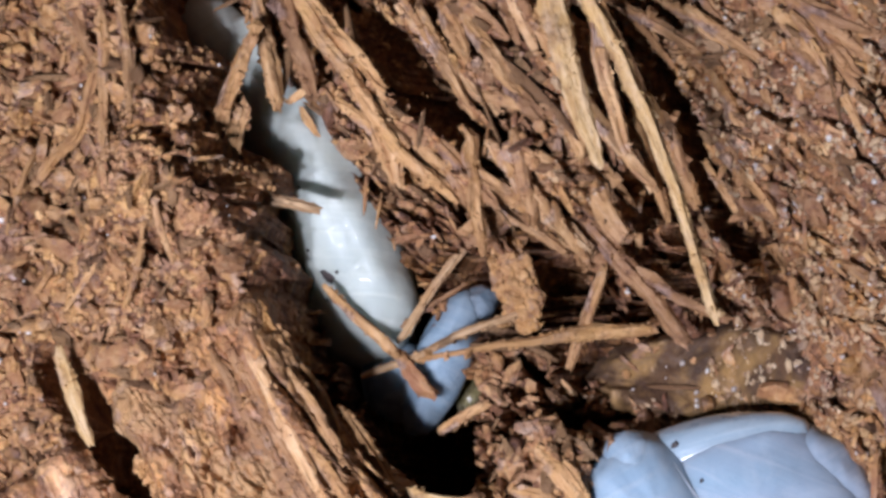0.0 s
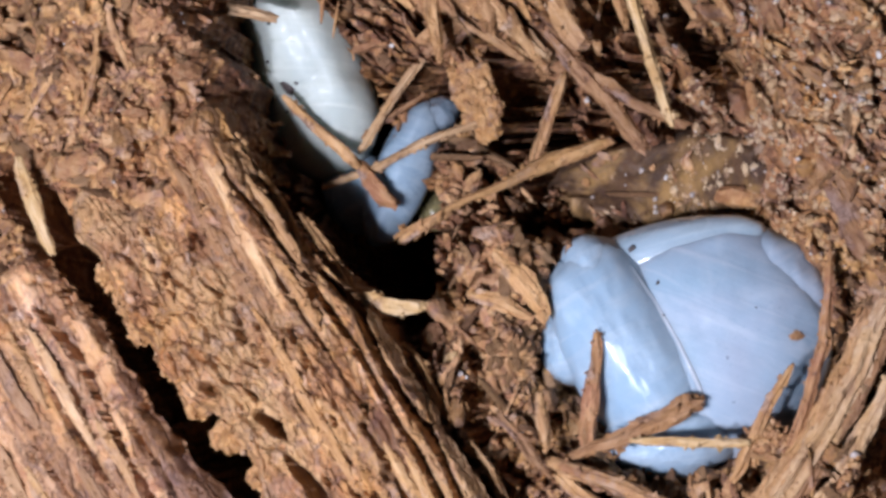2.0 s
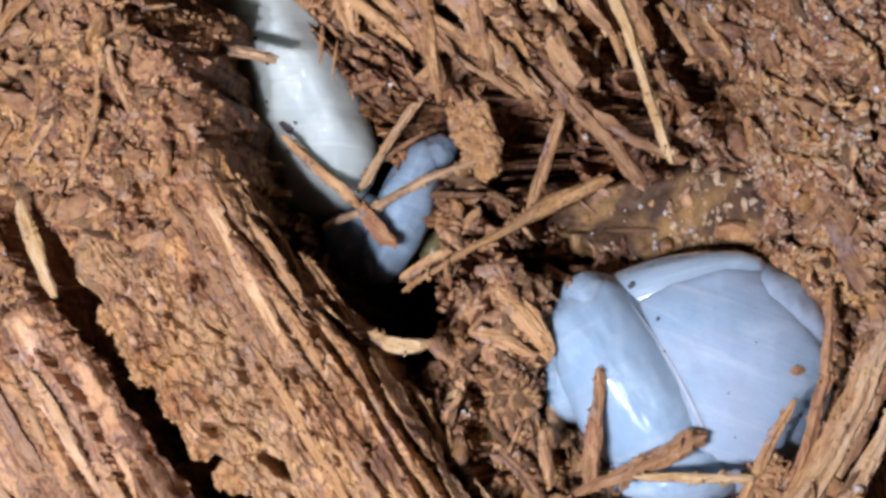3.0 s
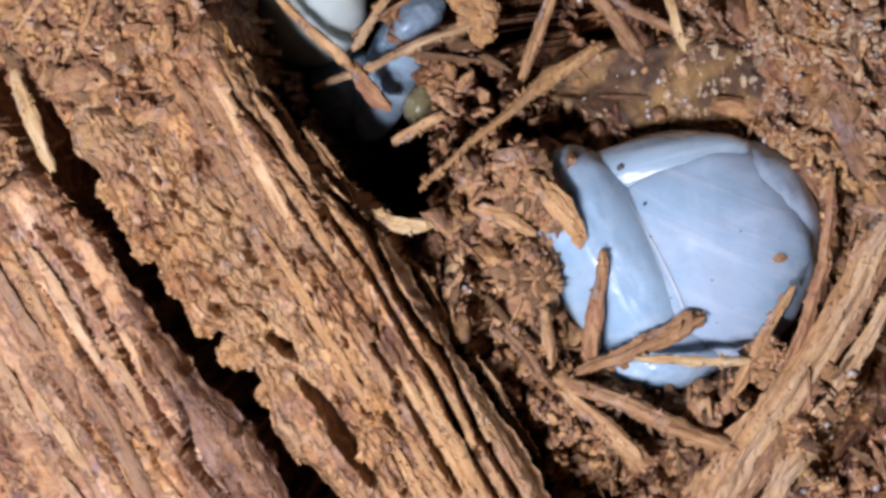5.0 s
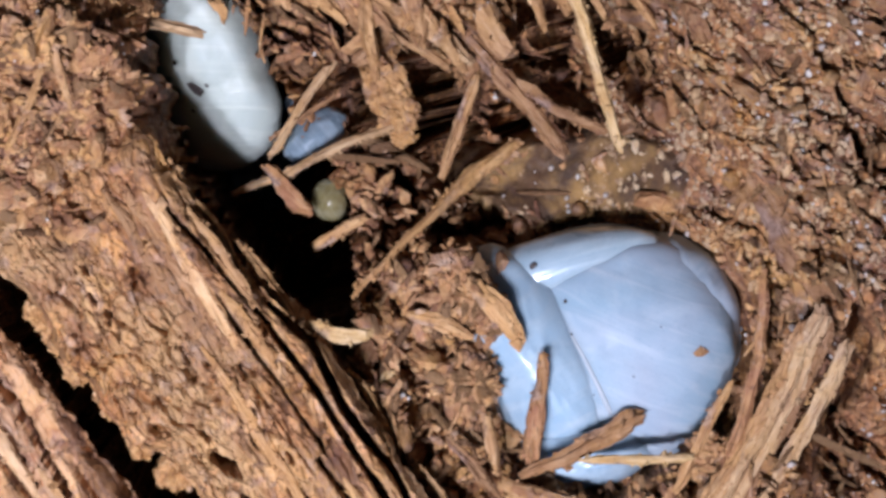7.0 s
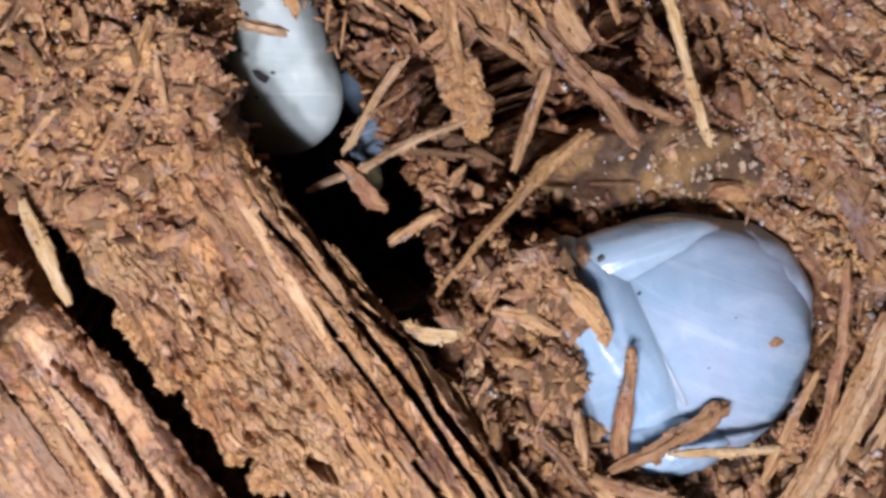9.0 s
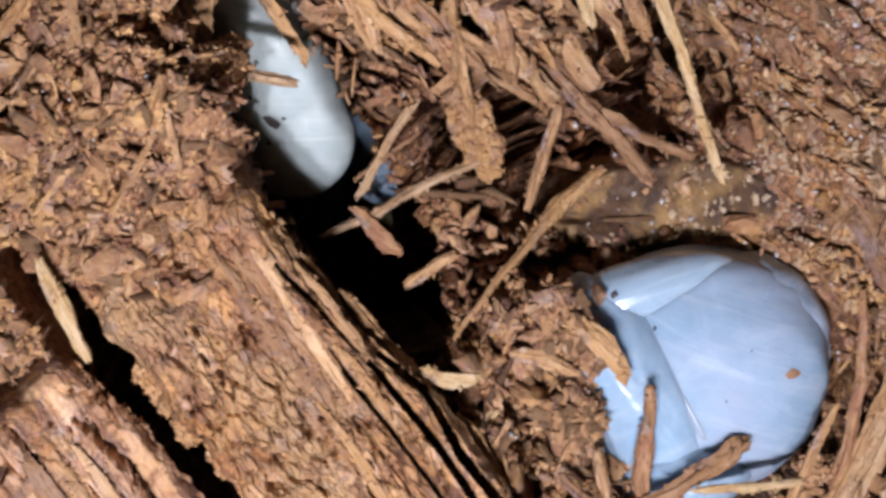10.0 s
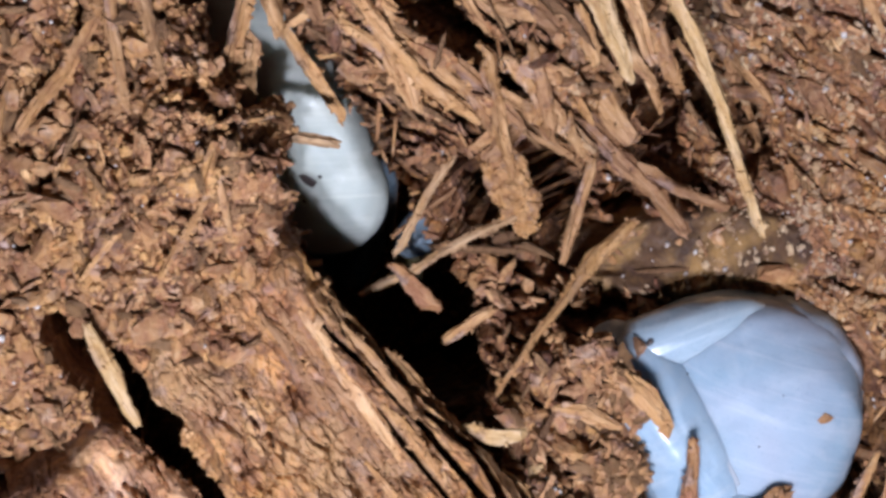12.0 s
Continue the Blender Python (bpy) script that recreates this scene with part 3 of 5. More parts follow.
# ---- splinters: tapered, split, uneven lengths of wood ----
def tube(points, radii, sides=11, rough=0.32, seed=0, flat=1.0, step=0.36, frayed=True):
    """Verts and faces of an uneven splinter along points, in millimetres; flat squashes it upright."""
    rnd = np.random.RandomState(seed)
    p = np.array(points, float)
    seg = np.r_[0, np.cumsum(np.linalg.norm(np.diff(p, axis=0), axis=1))]
    n = max(4, int(seg[-1] / step))
    s = np.linspace(0, seg[-1], n)
    q = np.stack([np.interp(s, seg, p[:, k]) for k in range(3)], 1)
    for _ in range(2):
        q[1:-1] = (q[:-2] + 2 * q[1:-1] + q[2:]) / 4
    r = np.interp(s, np.linspace(0, seg[-1], len(radii)), radii)
    sway = rnd.normal(0, 0.35, (n, 3))
    for _ in range(4):
        sway[1:-1] = (sway[:-2] + sway[1:-1] + sway[2:]) / 3
    q[1:-1] += sway[1:-1] * r[1:-1, None]
    tan = np.gradient(q, axis=0)
    tan /= np.linalg.norm(tan, axis=1, keepdims=True)
    side = np.cross(tan, (0.05, 0.02, 1.0))
    side /= np.linalg.norm(side, axis=1, keepdims=True)
    up = np.cross(side, tan)
    th = np.linspace(0, 2 * np.pi, sides, endpoint=False)
    wander = rnd.uniform(-1, 1, (n, sides))
    for _ in range(3):
        wander[1:-1] = (wander[:-2] + wander[1:-1] + wander[2:]) / 3
    ridge = 1 + rough * rnd.uniform(-1, 1, sides)[None] + rough * 1.3 * wander + rough * 0.42 * rnd.uniform(-1, 1, (n, sides))
    rr = r[:, None] * ridge
    ends = np.ones(n)
    ends[0], ends[-1], ends[1], ends[-2] = 0.55, 0.55, 0.9, 0.9
    rr = rr * ends[:, None]
    ring = q[:, None] + rr[..., None] * (np.cos(th)[None, :, None] * side[:, None] + flat * np.sin(th)[None, :, None] * up[:, None])
    if frayed:
        ring[0] -= tan[0] * (rnd.uniform(0, 1.0, sides) * r[0])[:, None]
        ring[-1] += tan[-1] * (rnd.uniform(0, 1.0, sides) * r[-1])[:, None]
    verts = ring.reshape(-1, 3)
    i = np.arange((n - 1) * sides)
    a, b = i, (i // sides) * sides + (i % sides + 1) % sides
    faces = np.stack([a, b, b + sides, a + sides], 1).tolist()
    c0, c1 = len(verts), len(verts) + 1
    verts = np.concatenate([verts, [q[0], q[-1]]])
    for k in range(sides):
        faces.append([c0, (k + 1) % sides, k])
        faces.append([c1, (n - 1) * sides + k, (n - 1) * sides + (k + 1) % sides])
    return verts, faces


def crusted(v, f, seed):
    """Tiny crumbs that cling to a splinter, in the same mesh."""
    rnd = np.random.RandomState(seed + 9000)
    knob = np.array([(1, 0, 0), (-1, 0, 0), (0, 1, 0), (0, -1, 0), (0, 0, 1), (0, 0, -1)], float)
    skin_of = [(0, 2, 4), (2, 1, 4), (1, 3, 4), (3, 0, 4), (2, 0, 5), (1, 2, 5), (3, 1, 5), (0, 3, 5)]
    out, faces = [v], list(f)
    at = len(v)
    for k in rnd.choice(len(v) - 2, max(4, len(v) // 7)):
        size = 0.07 + rnd.exponential(0.06)
        out.append(v[k] + (knob + rnd.uniform(-0.35, 0.35, (6, 3))) * size * rnd.uniform(0.6, 1.5, 3))
        faces += [[a + at, b + at, c + at] for a, b, c in skin_of]
        at += 6
    return np.concatenate(out), faces


def rest_frame(points):
    """Axes at the middle of a splinter with z along it, so that the grain follows."""
    a, b = Vector(points[0]), Vector(points[-1])
    return Matrix.Translation((a + b) / 2) @ (b - a).to_track_quat("Z", "Y").to_matrix().to_4x4()


def splinter(name, points, radii, material=None, label="", parent=None, seed=0, flat=1.0, sides=11, rough=0.32, category="splinter", group=""):
    v, f = tube(points, radii, sides, rough, seed, flat)
    v, f = crusted(v, f, seed)
    m = rest_frame(points)
    inv = np.array(m.inverted())
    me = bpy.data.meshes.new(name)
    me.from_pydata(((v @ inv[:3, :3].T + inv[:3, 3]) * MM).tolist(), [], f)
    me.polygons.foreach_set("use_smooth", np.full(len(me.polygons), False))
    me.materials.append(material or M_STICK)
    ob = new(name, me)
    world_m = Matrix.Translation(m.translation * MM) @ m.to_quaternion().to_matrix().to_4x4()
    if parent is not None:
        ob.parent = parent
        ob.matrix_basis = parent.matrix_world.inverted() @ world_m
        if label:
            tagged(ob, label)
    else:
        ob.matrix_world = world_m
        tagged(ob, label or "orange-brown rotten wood splinter lying on the debris", category, group)
    return ob


# ---- scattered crumbs ----
def cast(x, y):
    """The first surface below (x, y), in millimetres: height and normal."""
    hit, place, normal, _, ob, _ = scene.ray_cast(bpy.context.evaluated_depsgraph_get(), Vector((x * MM, y * MM, 0.06)), Vector((0, 0, -1)))
    return (place.z / MM, normal, ob.name) if hit else (-9.0, Vector((0, 0, 1)), "")


def many(name, kind_verts, kind_faces, frames, jitter, material, label, category, rnd, facet=False):
    """Many small uneven copies of one form, joined into one mesh."""
    nv, n = len(kind_verts), len(frames)
    verts = np.repeat(kind_verts[None], n, 0) + rnd.uniform(-jitter, jitter, (n, nv, 3))
    rot = np.array([f[0] for f in frames])
    pos = np.array([f[1] for f in frames])
    size = np.array([f[2] for f in frames])
    verts = np.einsum("nij,nvj->nvi", rot, verts * size[:, None, :]) + pos[:, None, :]
    faces = (np.array(kind_faces)[None] + (np.arange(n) * nv)[:, None, None]).reshape(-1, len(kind_faces[0]))
    ob = mesh_from(name, verts.reshape(-1, 3), faces, material, not facet)
    return tagged(ob, label, category, kind="stuff")


def lump():
    """A small rounded crumb: 14 points and 24 triangles."""
    v = [(x, y, z) for x in (-0.62, 0.62) for y in (-0.62, 0.62) for z in (-0.62, 0.62)]
    v += [(1, 0, 0), (-1, 0, 0), (0, 1, 0), (0, -1, 0), (0, 0, 1), (0, 0, -1)]
    quads = [((4, 6, 7, 5), 8), ((0, 1, 3, 2), 9), ((2, 3, 7, 6), 10), ((0, 4, 5, 1), 11), ((1, 5, 7, 3), 12), ((0, 2, 6, 4), 13)]
    f = []
    for q, c in quads:
        for k in range(4):
            f.append((q[k], q[(k + 1) % 4], c))
    return np.array(v), f


def flake():
    """A flat broken flake: 16 points and 28 triangles."""
    rim = [(1.0, 0.1), (0.62, 0.75), (-0.1, 0.95), (-0.8, 0.55), (-1.0, -0.3), (-0.25, -0.9), (0.6, -0.7)]
    v = [(x, y, 0.45) for x, y in rim] + [(x * 1.08, y * 1.08, -0.6) for x, y in rim] + [(0.05, 0, 0.75), (0, 0, -0.8)]
    f = []
    for k in range(7):
        j = (k + 1) % 7
        f += [(k, j, 14), (7 + k, 7 + j, j), (7 + k, j, k), (15, 7 + j, 7 + k)]
    return np.array(v), f


def sliver():
    """A short fibre of five sides along x, broken at both ends."""
    th = np.linspace(0, 2 * np.pi, 5, endpoint=False)
    v = []
    for x, r in ((-0.5, 0.55), (-0.2, 1.0), (0.2, 0.95), (0.5, 0.5)):
        v += [(x, r * math.cos(a), r * math.sin(a)) for a in th]
    f = []
    for k in range(3):
        for s in range(5):
            a, b = k * 5 + s, k * 5 + (s + 1) % 5
            f += [(a, b, b + 5), (a, b + 5, a + 5)]
    v += [(-0.53, 0, 0), (0.53, 0, 0)]
    for s in range(5):
        f += [(20, (s + 1) % 5, s), (21, 15 + s, 15 + (s + 1) % 5)]
    return np.array(v), f


def lie(normal, angle, tip=0.0):
    """Axes of a sliver that lies on a surface, turned in the plan by angle."""
    n = np.array(normal)
    x = np.array([math.cos(angle), math.sin(angle), 0.0])
    x = x - n * (x @ n) + n * tip
    x /= np.linalg.norm(x) + 1e-9
    y = np.cross(n, x)
    y /= np.linalg.norm(y) + 1e-9
    return np.stack([x, y, np.cross(x, y)], 1)


def inside(x, y, cx, cy, rx, ry):
    return ((x - cx) / rx) ** 2 + ((y - cy) / ry) ** 2 < 1


def single_fibres(v, f, frames):
    """The longer loose fibres, each a thing of its own, on a few shared meshes."""
    rnd = np.random.RandomState(77)
    forms = []
    for k in range(6):
        me = bpy.data.meshes.new("wood_fibre")
        me.from_pydata((v + rnd.uniform(-0.12, 0.12, v.shape)).tolist(), [], f)
        me.polygons.foreach_set("use_smooth", np.full(len(me.polygons), True))
        me.materials.append(M_STICK)
        forms.append(me)
    for k, (axes, place, size) in enumerate(frames):
        ob = new("wood_fibre", forms[k % 6])
        ob.matrix_world = Matrix.Translation(Vector(place) * MM) @ Matrix(axes.tolist()).to_4x4() @ Matrix.Diagonal((*(Vector(size) * MM), 1))
        tagged(ob, "loose thin fibre of rotten brown wood on the bed", "wood fibre", "loose wood fibres")


def scatter():
    rnd = np.random.RandomState(12)
    fibres, dark, crumbs, sand, dust = [], [], [], [], []
    xs, ys = rnd.uniform(-35, 33, 16000), rnd.uniform(-25, 28, 16000)
    cracked = (bed(xs, ys) < bed(xs, ys, False) - 1.5) | in_gap(xs, ys, 0.95)
    for x, y, in_crack in zip(xs, ys, cracked):
        if inside(x, y, 14.8, -7.4, 7.6, 7.0):
            continue
        if inside(x, y, 13.0, 2.4, 7.6, 2.9) and rnd.uniform() < 0.8:
            continue
        z, nor, who = cast(x, y)
        if z < -12.5 + rnd.uniform(0, 1.5):
            continue
        on_log = who.startswith("rotten")
        if in_crack and not on_log:
            continue
        heap = x < -12 and y > -5 and not on_log
        mound = -4 < x < 20 and y < -1
        pick = rnd.uniform()
        bank = not (on_log or heap or mound)
        clump = fbm(np.array([x * 0.5]), np.array([y * 0.5]), 91, 2)[0]
        if bank and x > 6 and rnd.uniform() < 0.45:
            if rnd.uniform() < 0.75:
                s = min(0.26, 0.06 + rnd.exponential(0.05))
                (sand if rnd.uniform() < 0.1 else dust).append((lie(nor, rnd.uniform(0, 6.28)), (x, y, z + s * 0.5), (s * rnd.uniform(0.8, 1.6), s, s)))
            continue
        if on_log:
            if pick < 0.88 or nor.z < 0.6:
                continue
            pick = 0.9 if pick < 0.98 else 0.2
        if pick < (0.28 if bank else (0.09 if heap else 0.2)):
            main = radians(-42) if bank else (radians(-58) if on_log else rnd.uniform(0, math.pi))
            ang = main + rnd.normal(0, 0.35 if not heap else 0.9)
            length = min(6.0, 0.6 + rnd.exponential(1.2))
            rad = rnd.uniform(0.06, 0.15) + 0.035 * length
            fr = (lie(nor, ang, rnd.normal(0.0, 0.22)), (x, y, z + rad * 0.5), (length, rad, rad * rnd.uniform(0.5, 1)))
            (dark if rnd.uniform() < (0.06 if heap else 0.2) else fibres).append(fr)
        elif pick < 0.93:
            if clump < -0.28 and not heap:
                continue
            s = min(0.4 if on_log else 1.0, 0.16 + rnd.exponential(0.17)) * (0.7 if on_log else (0.8 if heap else 0.9))
            fr = (lie(nor, rnd.uniform(0, 6.28), rnd.normal(0, 0.18 if heap else 0.36)), (x, y, z + s * 0.3), (s * rnd.uniform(1.0, 2.2), s, s * rnd.uniform(0.4, 0.8)))
            (dark if rnd.uniform() < (0.06 if heap else 0.14) else crumbs).append(fr)
        elif rnd.uniform() < 0.7:
            s = min(0.3, 0.06 + rnd.exponential(0.06))
            sand.append((lie(nor, rnd.uniform(0, 6.28)), (x, y, z + s * 0.6), (s, s, s)))
    # fine rounded grains over the heap and the log's crumbly side
    grains = []
    for x, y in zip(np.r_[rnd.uniform(-35, -3, 15000), rnd.uniform(-3, 26, 13000)], np.r_[rnd.uniform(-22, 26, 15000), rnd.uniform(-23, -0.5, 13000)]):
        if inside(x, y, 14.9, -7.4, 7.9, 7.4):
            continue
        z, nor, who = cast(x, y)
        if z < -6 or nor.z < 0.25:
            continue
        if who.startswith("rotten"):
            u, v = (x - AO.x) * AX.x + (y - AO.y) * AX.y, -(x - AO.x) * -AX.y - (y - AO.y) * AX.x
            if v > 12 or rnd.uniform() > 0.10 + 0.8 * float(smooth(11, 2, u)) + 0.35 * float(smooth(3, 8, v)):
                continue
        s = min(0.34, 0.10 + rnd.exponential(0.07))
        grains.append((lie(nor, rnd.uniform(0, 6.28), rnd.normal(0, 0.3)), (x, y, z + s * 0.35), (s * rnd.uniform(0.9, 1.5), s, s * rnd.uniform(0.6, 1.0))))
    silt = []
    for x, y in zip(rnd.uniform(3, 33, 14000), rnd.uniform(-4, 28, 14000)):
        if inside(x, y, 14.8, -7.4, 8.0, 7.4) or (inside(x, y, 13.0, 2.4, 7.6, 2.9) and rnd.uniform() < 0.75):
            continue
        z, nor, who = cast(x, y)
        if z < -10 or nor.z < 0.2:
            continue
        s = min(0.30, 0.07 + rnd.exponential(0.06 if x > 13 else 0.05))
        silt.append((lie(nor, rnd.uniform(0, 6.28), rnd.normal(0, 0.3)), (x, y, z + s * 0.3), (s * rnd.uniform(0.9, 1.8), s, s * rnd.uniform(0.6, 1.0))))
    v, f = lump()
    many("silt_grains", v, f, silt, 0.26, M_SILT, "fine greyish-brown silt and frass grains over the bank", "silt grains", rnd, True)
    many("frass_grains", v, f, grains, 0.26, M_FRASS, "fine rounded orange and ochre frass grains over heap, log and mound", "frass grains", rnd, True)
    v, f = sliver()
    single_fibres(v, f, [d for d in fibres if d[2][0] > 2.4][:290])
    fibres = [d for d in fibres if d[2][0] <= 2.4]
    many("wood_fibres", v, f, fibres, 0.10, M_CHIP, "loose orange-brown rotten wood fibres over the bed", "wood fibres", rnd)
    many("dark_wood_fibres", v, f, [d for d in dark if d[2][0] > 1.0], 0.10, M_DARKCHIP, "dark brown damp wood fibres over the bed", "wood fibres", rnd)
    v, f = flake()
    many("wood_crumbs", v, f, crumbs, 0.24, M_CHIP, "crumbs of orange-brown rotten wood and frass", "wood crumbs", rnd, True)
    many("dark_wood_crumbs", v, f, [d for d in dark if d[2][0] <= 1.0], 0.22, M_DARKCHIP, "dark brown damp crumbs of rotten wood", "wood crumbs", rnd, True)
    v, f = lump()
    many("dust_grains", v, f, dust, 0.25, M_DUST, "pale greyish mineral dust and frass grains on the bank", "dust grains", rnd)
    many("sand_grains", v, f, sand, 0.2, M_SAND, "tiny pale glinting sand grains on the wood", "sand", rnd)


def strands():
    """Longer splinters lying down the slope between the crevice and the bank."""
    rnd = np.random.RandomState(57)
    made = 0
    while made < 70:
        x, y = rnd.uniform(-14, 22), rnd.uniform(5, 25)
        if y < 11 - 0.55 * x or x > 4 + 0.9 * y:
            continue
        z = float(bed(np.array([x]), np.array([y]))[0])
        if z < -11:
            continue
        ang = radians(-52) + rnd.normal(0, 0.22)
        half = rnd.uniform(1.6, 4.2)
        pts = []
        for k in (-1, 0, 1):
            px, py = x + k * half * math.cos(ang), y + k * half * math.sin(ang)
            pts.append([px, py, max(z - 0.5, float(bed(np.array([px]), np.array([py]), False)[0])) + 0.35])
        pts[1][2] = max(pts[1][2], (pts[0][2] + pts[2][2]) / 2)
        rad = rnd.uniform(0.22, 0.55)
        splinter("splinter", pts, [rad * 0.7, rad, rad * 0.6], M_STICK, "rough brown wood splinter lying down the slope", seed=500 + made, flat=rnd.uniform(0.5, 1.0), group="splinters down the slope")
        made += 1


def loose_chips():
    """Larger chips that can be told apart, each a thing of its own, on a few shared meshes."""
    rnd = np.random.RandomState(33)
    forms = []
    for k in range(6):
        base = bmesh.new()
        bmesh.ops.create_cube(base, size=2)
        bmesh.ops.subdivide_edges(base, edges=base.edges[:], cuts=1)
        for vtx in base.verts:
            c = vtx.co
            c.x *= 1 + 0.25 * rnd.uniform(-1, 1)
            vtx.co = Vector((c.x, c.y * (1 - 0.28 * abs(c.x)), c.z * (1 - 0.3 * abs(c.y)))) + Vector(rnd.uniform(-0.42, 0.42, 3))
        me = bpy.data.meshes.new("wood_chip")
        base.to_mesh(me)
        base.free()
        me.materials.append(M_STICK)
        forms.append(me)
    made = 0
    while made < 290:
        x, y = rnd.uniform(-31, 29), rnd.uniform(-21, 24)
        if inside(x, y, 14.8, -7.4, 8.2, 7.6) or inside(x, y, 13.0, 2.4, 7.6, 2.9):
            continue
        z, nor, who = cast(x, y)
        if z < -11 or in_gap(np.array([x]), np.array([y]))[0] or who.startswith("rotten") or along(np.array([x]), np.array([y]), CREVICE)[0] < 1.3:
            continue
        length, wide = rnd.uniform(0.5, 1.5), rnd.uniform(0.16, 0.34)
        axes = lie(nor, radians(-42) + rnd.normal(0, 0.8), rnd.normal(0, 0.25))
        m = Matrix(axes.tolist()).to_4x4()
        ob = new("wood_chip", forms[made % 6])
        ob.matrix_world = Matrix.Translation(Vector((x, y, z + 0.12)) * MM) @ m @ Matrix.Diagonal((length * 0.5 * MM, wide * MM, wide * 0.6 * MM, 1))
        tagged(ob, "small broken chip of rotten brown wood on the bed", "wood chip", "loose wood chips")
        made += 1


def flake_forms(material):
    """A few broken flakes that their pieces share."""
    rnd = np.random.RandomState(61)
    forms = []
    for k in range(5):
        v, f = flake()
        v = (v + rnd.uniform(-0.42, 0.42, v.shape)) * (1.0, 0.62, 0.42)
        me = bpy.data.meshes.new("flake")
        me.from_pydata(v.tolist(), [], f)
        me.materials.append(material)
        forms.append(me)
    return forms


def flakes_on(parent, forms, places, main, spread, sizes, seed):
    """Loose flakes that cling to a thing, each a piece of it."""
    rnd = np.random.RandomState(seed)
    back = parent.matrix_world.inverted()
    for k, (x, y) in enumerate(places):
        z, nor, who = cast(x, y)
        if who != parent.name or nor.z < 0.3:
            continue
        axes = Matrix(lie(nor, radians(main) + rnd.normal(0, spread), rnd.normal(0, 0.12)).tolist()).to_4x4()
        size = rnd.uniform(*sizes)
        ob = new("flake", forms[k % len(forms)])
        ob.parent = parent
        ob.matrix_basis = back @ Matrix.Translation(Vector((x, y, z + 0.06)) * MM) @ axes @ Matrix.Diagonal((size * rnd.uniform(0.9, 1.8) * MM, size * MM, size * MM, 1))


# ---- grubs ----
def blob(name, centre, radii, turn, material, parent, seed, wrinkle=0.02, crease=0.0, nu=72, nv=44, label="", power=2.0, tilt=(0, 0)):
    """A soft rounded piece of a grub, lightly wrinkled, as a mesh of its own under it."""
    th = np.linspace(0, 2 * np.pi, nu, endpoint=False)
    ph = np.linspace(0, np.pi, nv)[1:-1]
    t, p = np.meshgrid(th, ph, indexing="ij")
    d = np.stack([np.cos(t) * np.sin(p), np.sin(t) * np.sin(p), np.cos(p)], -1)
    k = (np.abs(d) ** power).sum(-1) ** (-1.0 / power)
    d = d * k[..., None]
    n = fbm(d[..., 0] * 1.3 + d[..., 2], d[..., 1] * 1.3 - d[..., 2], seed, 3)
    fine = fbm(d[..., 0] * 5, d[..., 1] * 5 + d[..., 2] * 3, seed + 8, 3)
    d = d * (1 + 4 * wrinkle * n + wrinkle * fine + crease * np.abs(np.sin(d[..., 1] * 6.5))[..., ])[..., None]
    v = (d * np.array(radii)).reshape(-1, 3)
    m = len(ph)
    i = np.arange(nu * (m - 1))
    a, b = (i // (m - 1)) * m + i % (m - 1), ((i // (m - 1) + 1) % nu) * m + i % (m - 1)
    faces = np.stack([a, a + 1, b + 1, b], 1).tolist()
    top, low = len(v), len(v) + 1
    v = np.concatenate([v, [v.reshape(nu, m, 3)[:, 0].mean(0) * 1.0, v.reshape(nu, m, 3)[:, -1].mean(0)]])
    for q in range(nu):
        w = (q + 1) % nu
        faces.append([top, q * m, w * m])
        faces.append([low, w * m + m - 1, q * m + m - 1])
    me = bpy.data.meshes.new(name)
    me.from_pydata((v * MM).tolist(), [], faces)
    me.polygons.foreach_set("use_smooth", np.full(len(me.polygons), True))
    me.materials.append(material)
    ob = new(name, me)
    if parent is not None:
        ob.parent = parent
    ob.matrix_basis = pose(centre[0] * MM, centre[1] * MM, centre[2] * MM, tilt[0], tilt[1], turn)
    if label:
        tagged(ob, label)
    return ob


def clump_of_crumbs(name, centre, radii, turn, seed, label, material=None, category="clod", group="clods at the grub's flank", size=1.0, count=1000, stretch=3.4):
    """A ragged clod of crumbled wood, its flakes standing proud."""
    ob = blob(name, centre, radii, turn, material or M_CHIP, None, seed, 0.09, 0.0, 40, 28)
    me = ob.data
    rnd = np.random.RandomState(seed)
    for vtx in me.vertices:
        vtx.co += vtx.normal * MM * 0.5 * noise.noise(vtx.co / MM * 1.4)
    verts = [np.array([vtx.co for vtx in me.vertices]) / MM]
    faces = [list(p.vertices) for p in me.polygons]
    fv, ff = flake()
    at = len(verts[0])
    for k in rnd.choice(len(me.vertices), count):
        vtx = me.vertices[int(k)]
        if vtx.normal.z < -0.2:
            continue
        s = size * min(0.42, 0.12 + rnd.exponential(0.10))
        axes = lie(vtx.normal, radians(-60 - turn) + rnd.normal(0, 0.7), rnd.normal(0, 0.45))
        out = (fv + rnd.uniform(-0.22, 0.22, fv.shape)) * (s * rnd.uniform(1.0, stretch), s, s * rnd.uniform(0.5, 0.9))
        verts.append(out @ axes.T + np.array(vtx.co) / MM)
        faces += [[i + at for i in tri] for tri in ff]
        at += len(fv)
    me.clear_geometry()
    me.from_pydata((np.concatenate(verts) * MM).tolist(), [], faces)
    me.update()
    return tagged(ob, label, category, group)


def base_empty(name, label, category):
    return tagged(new(name), label, category)


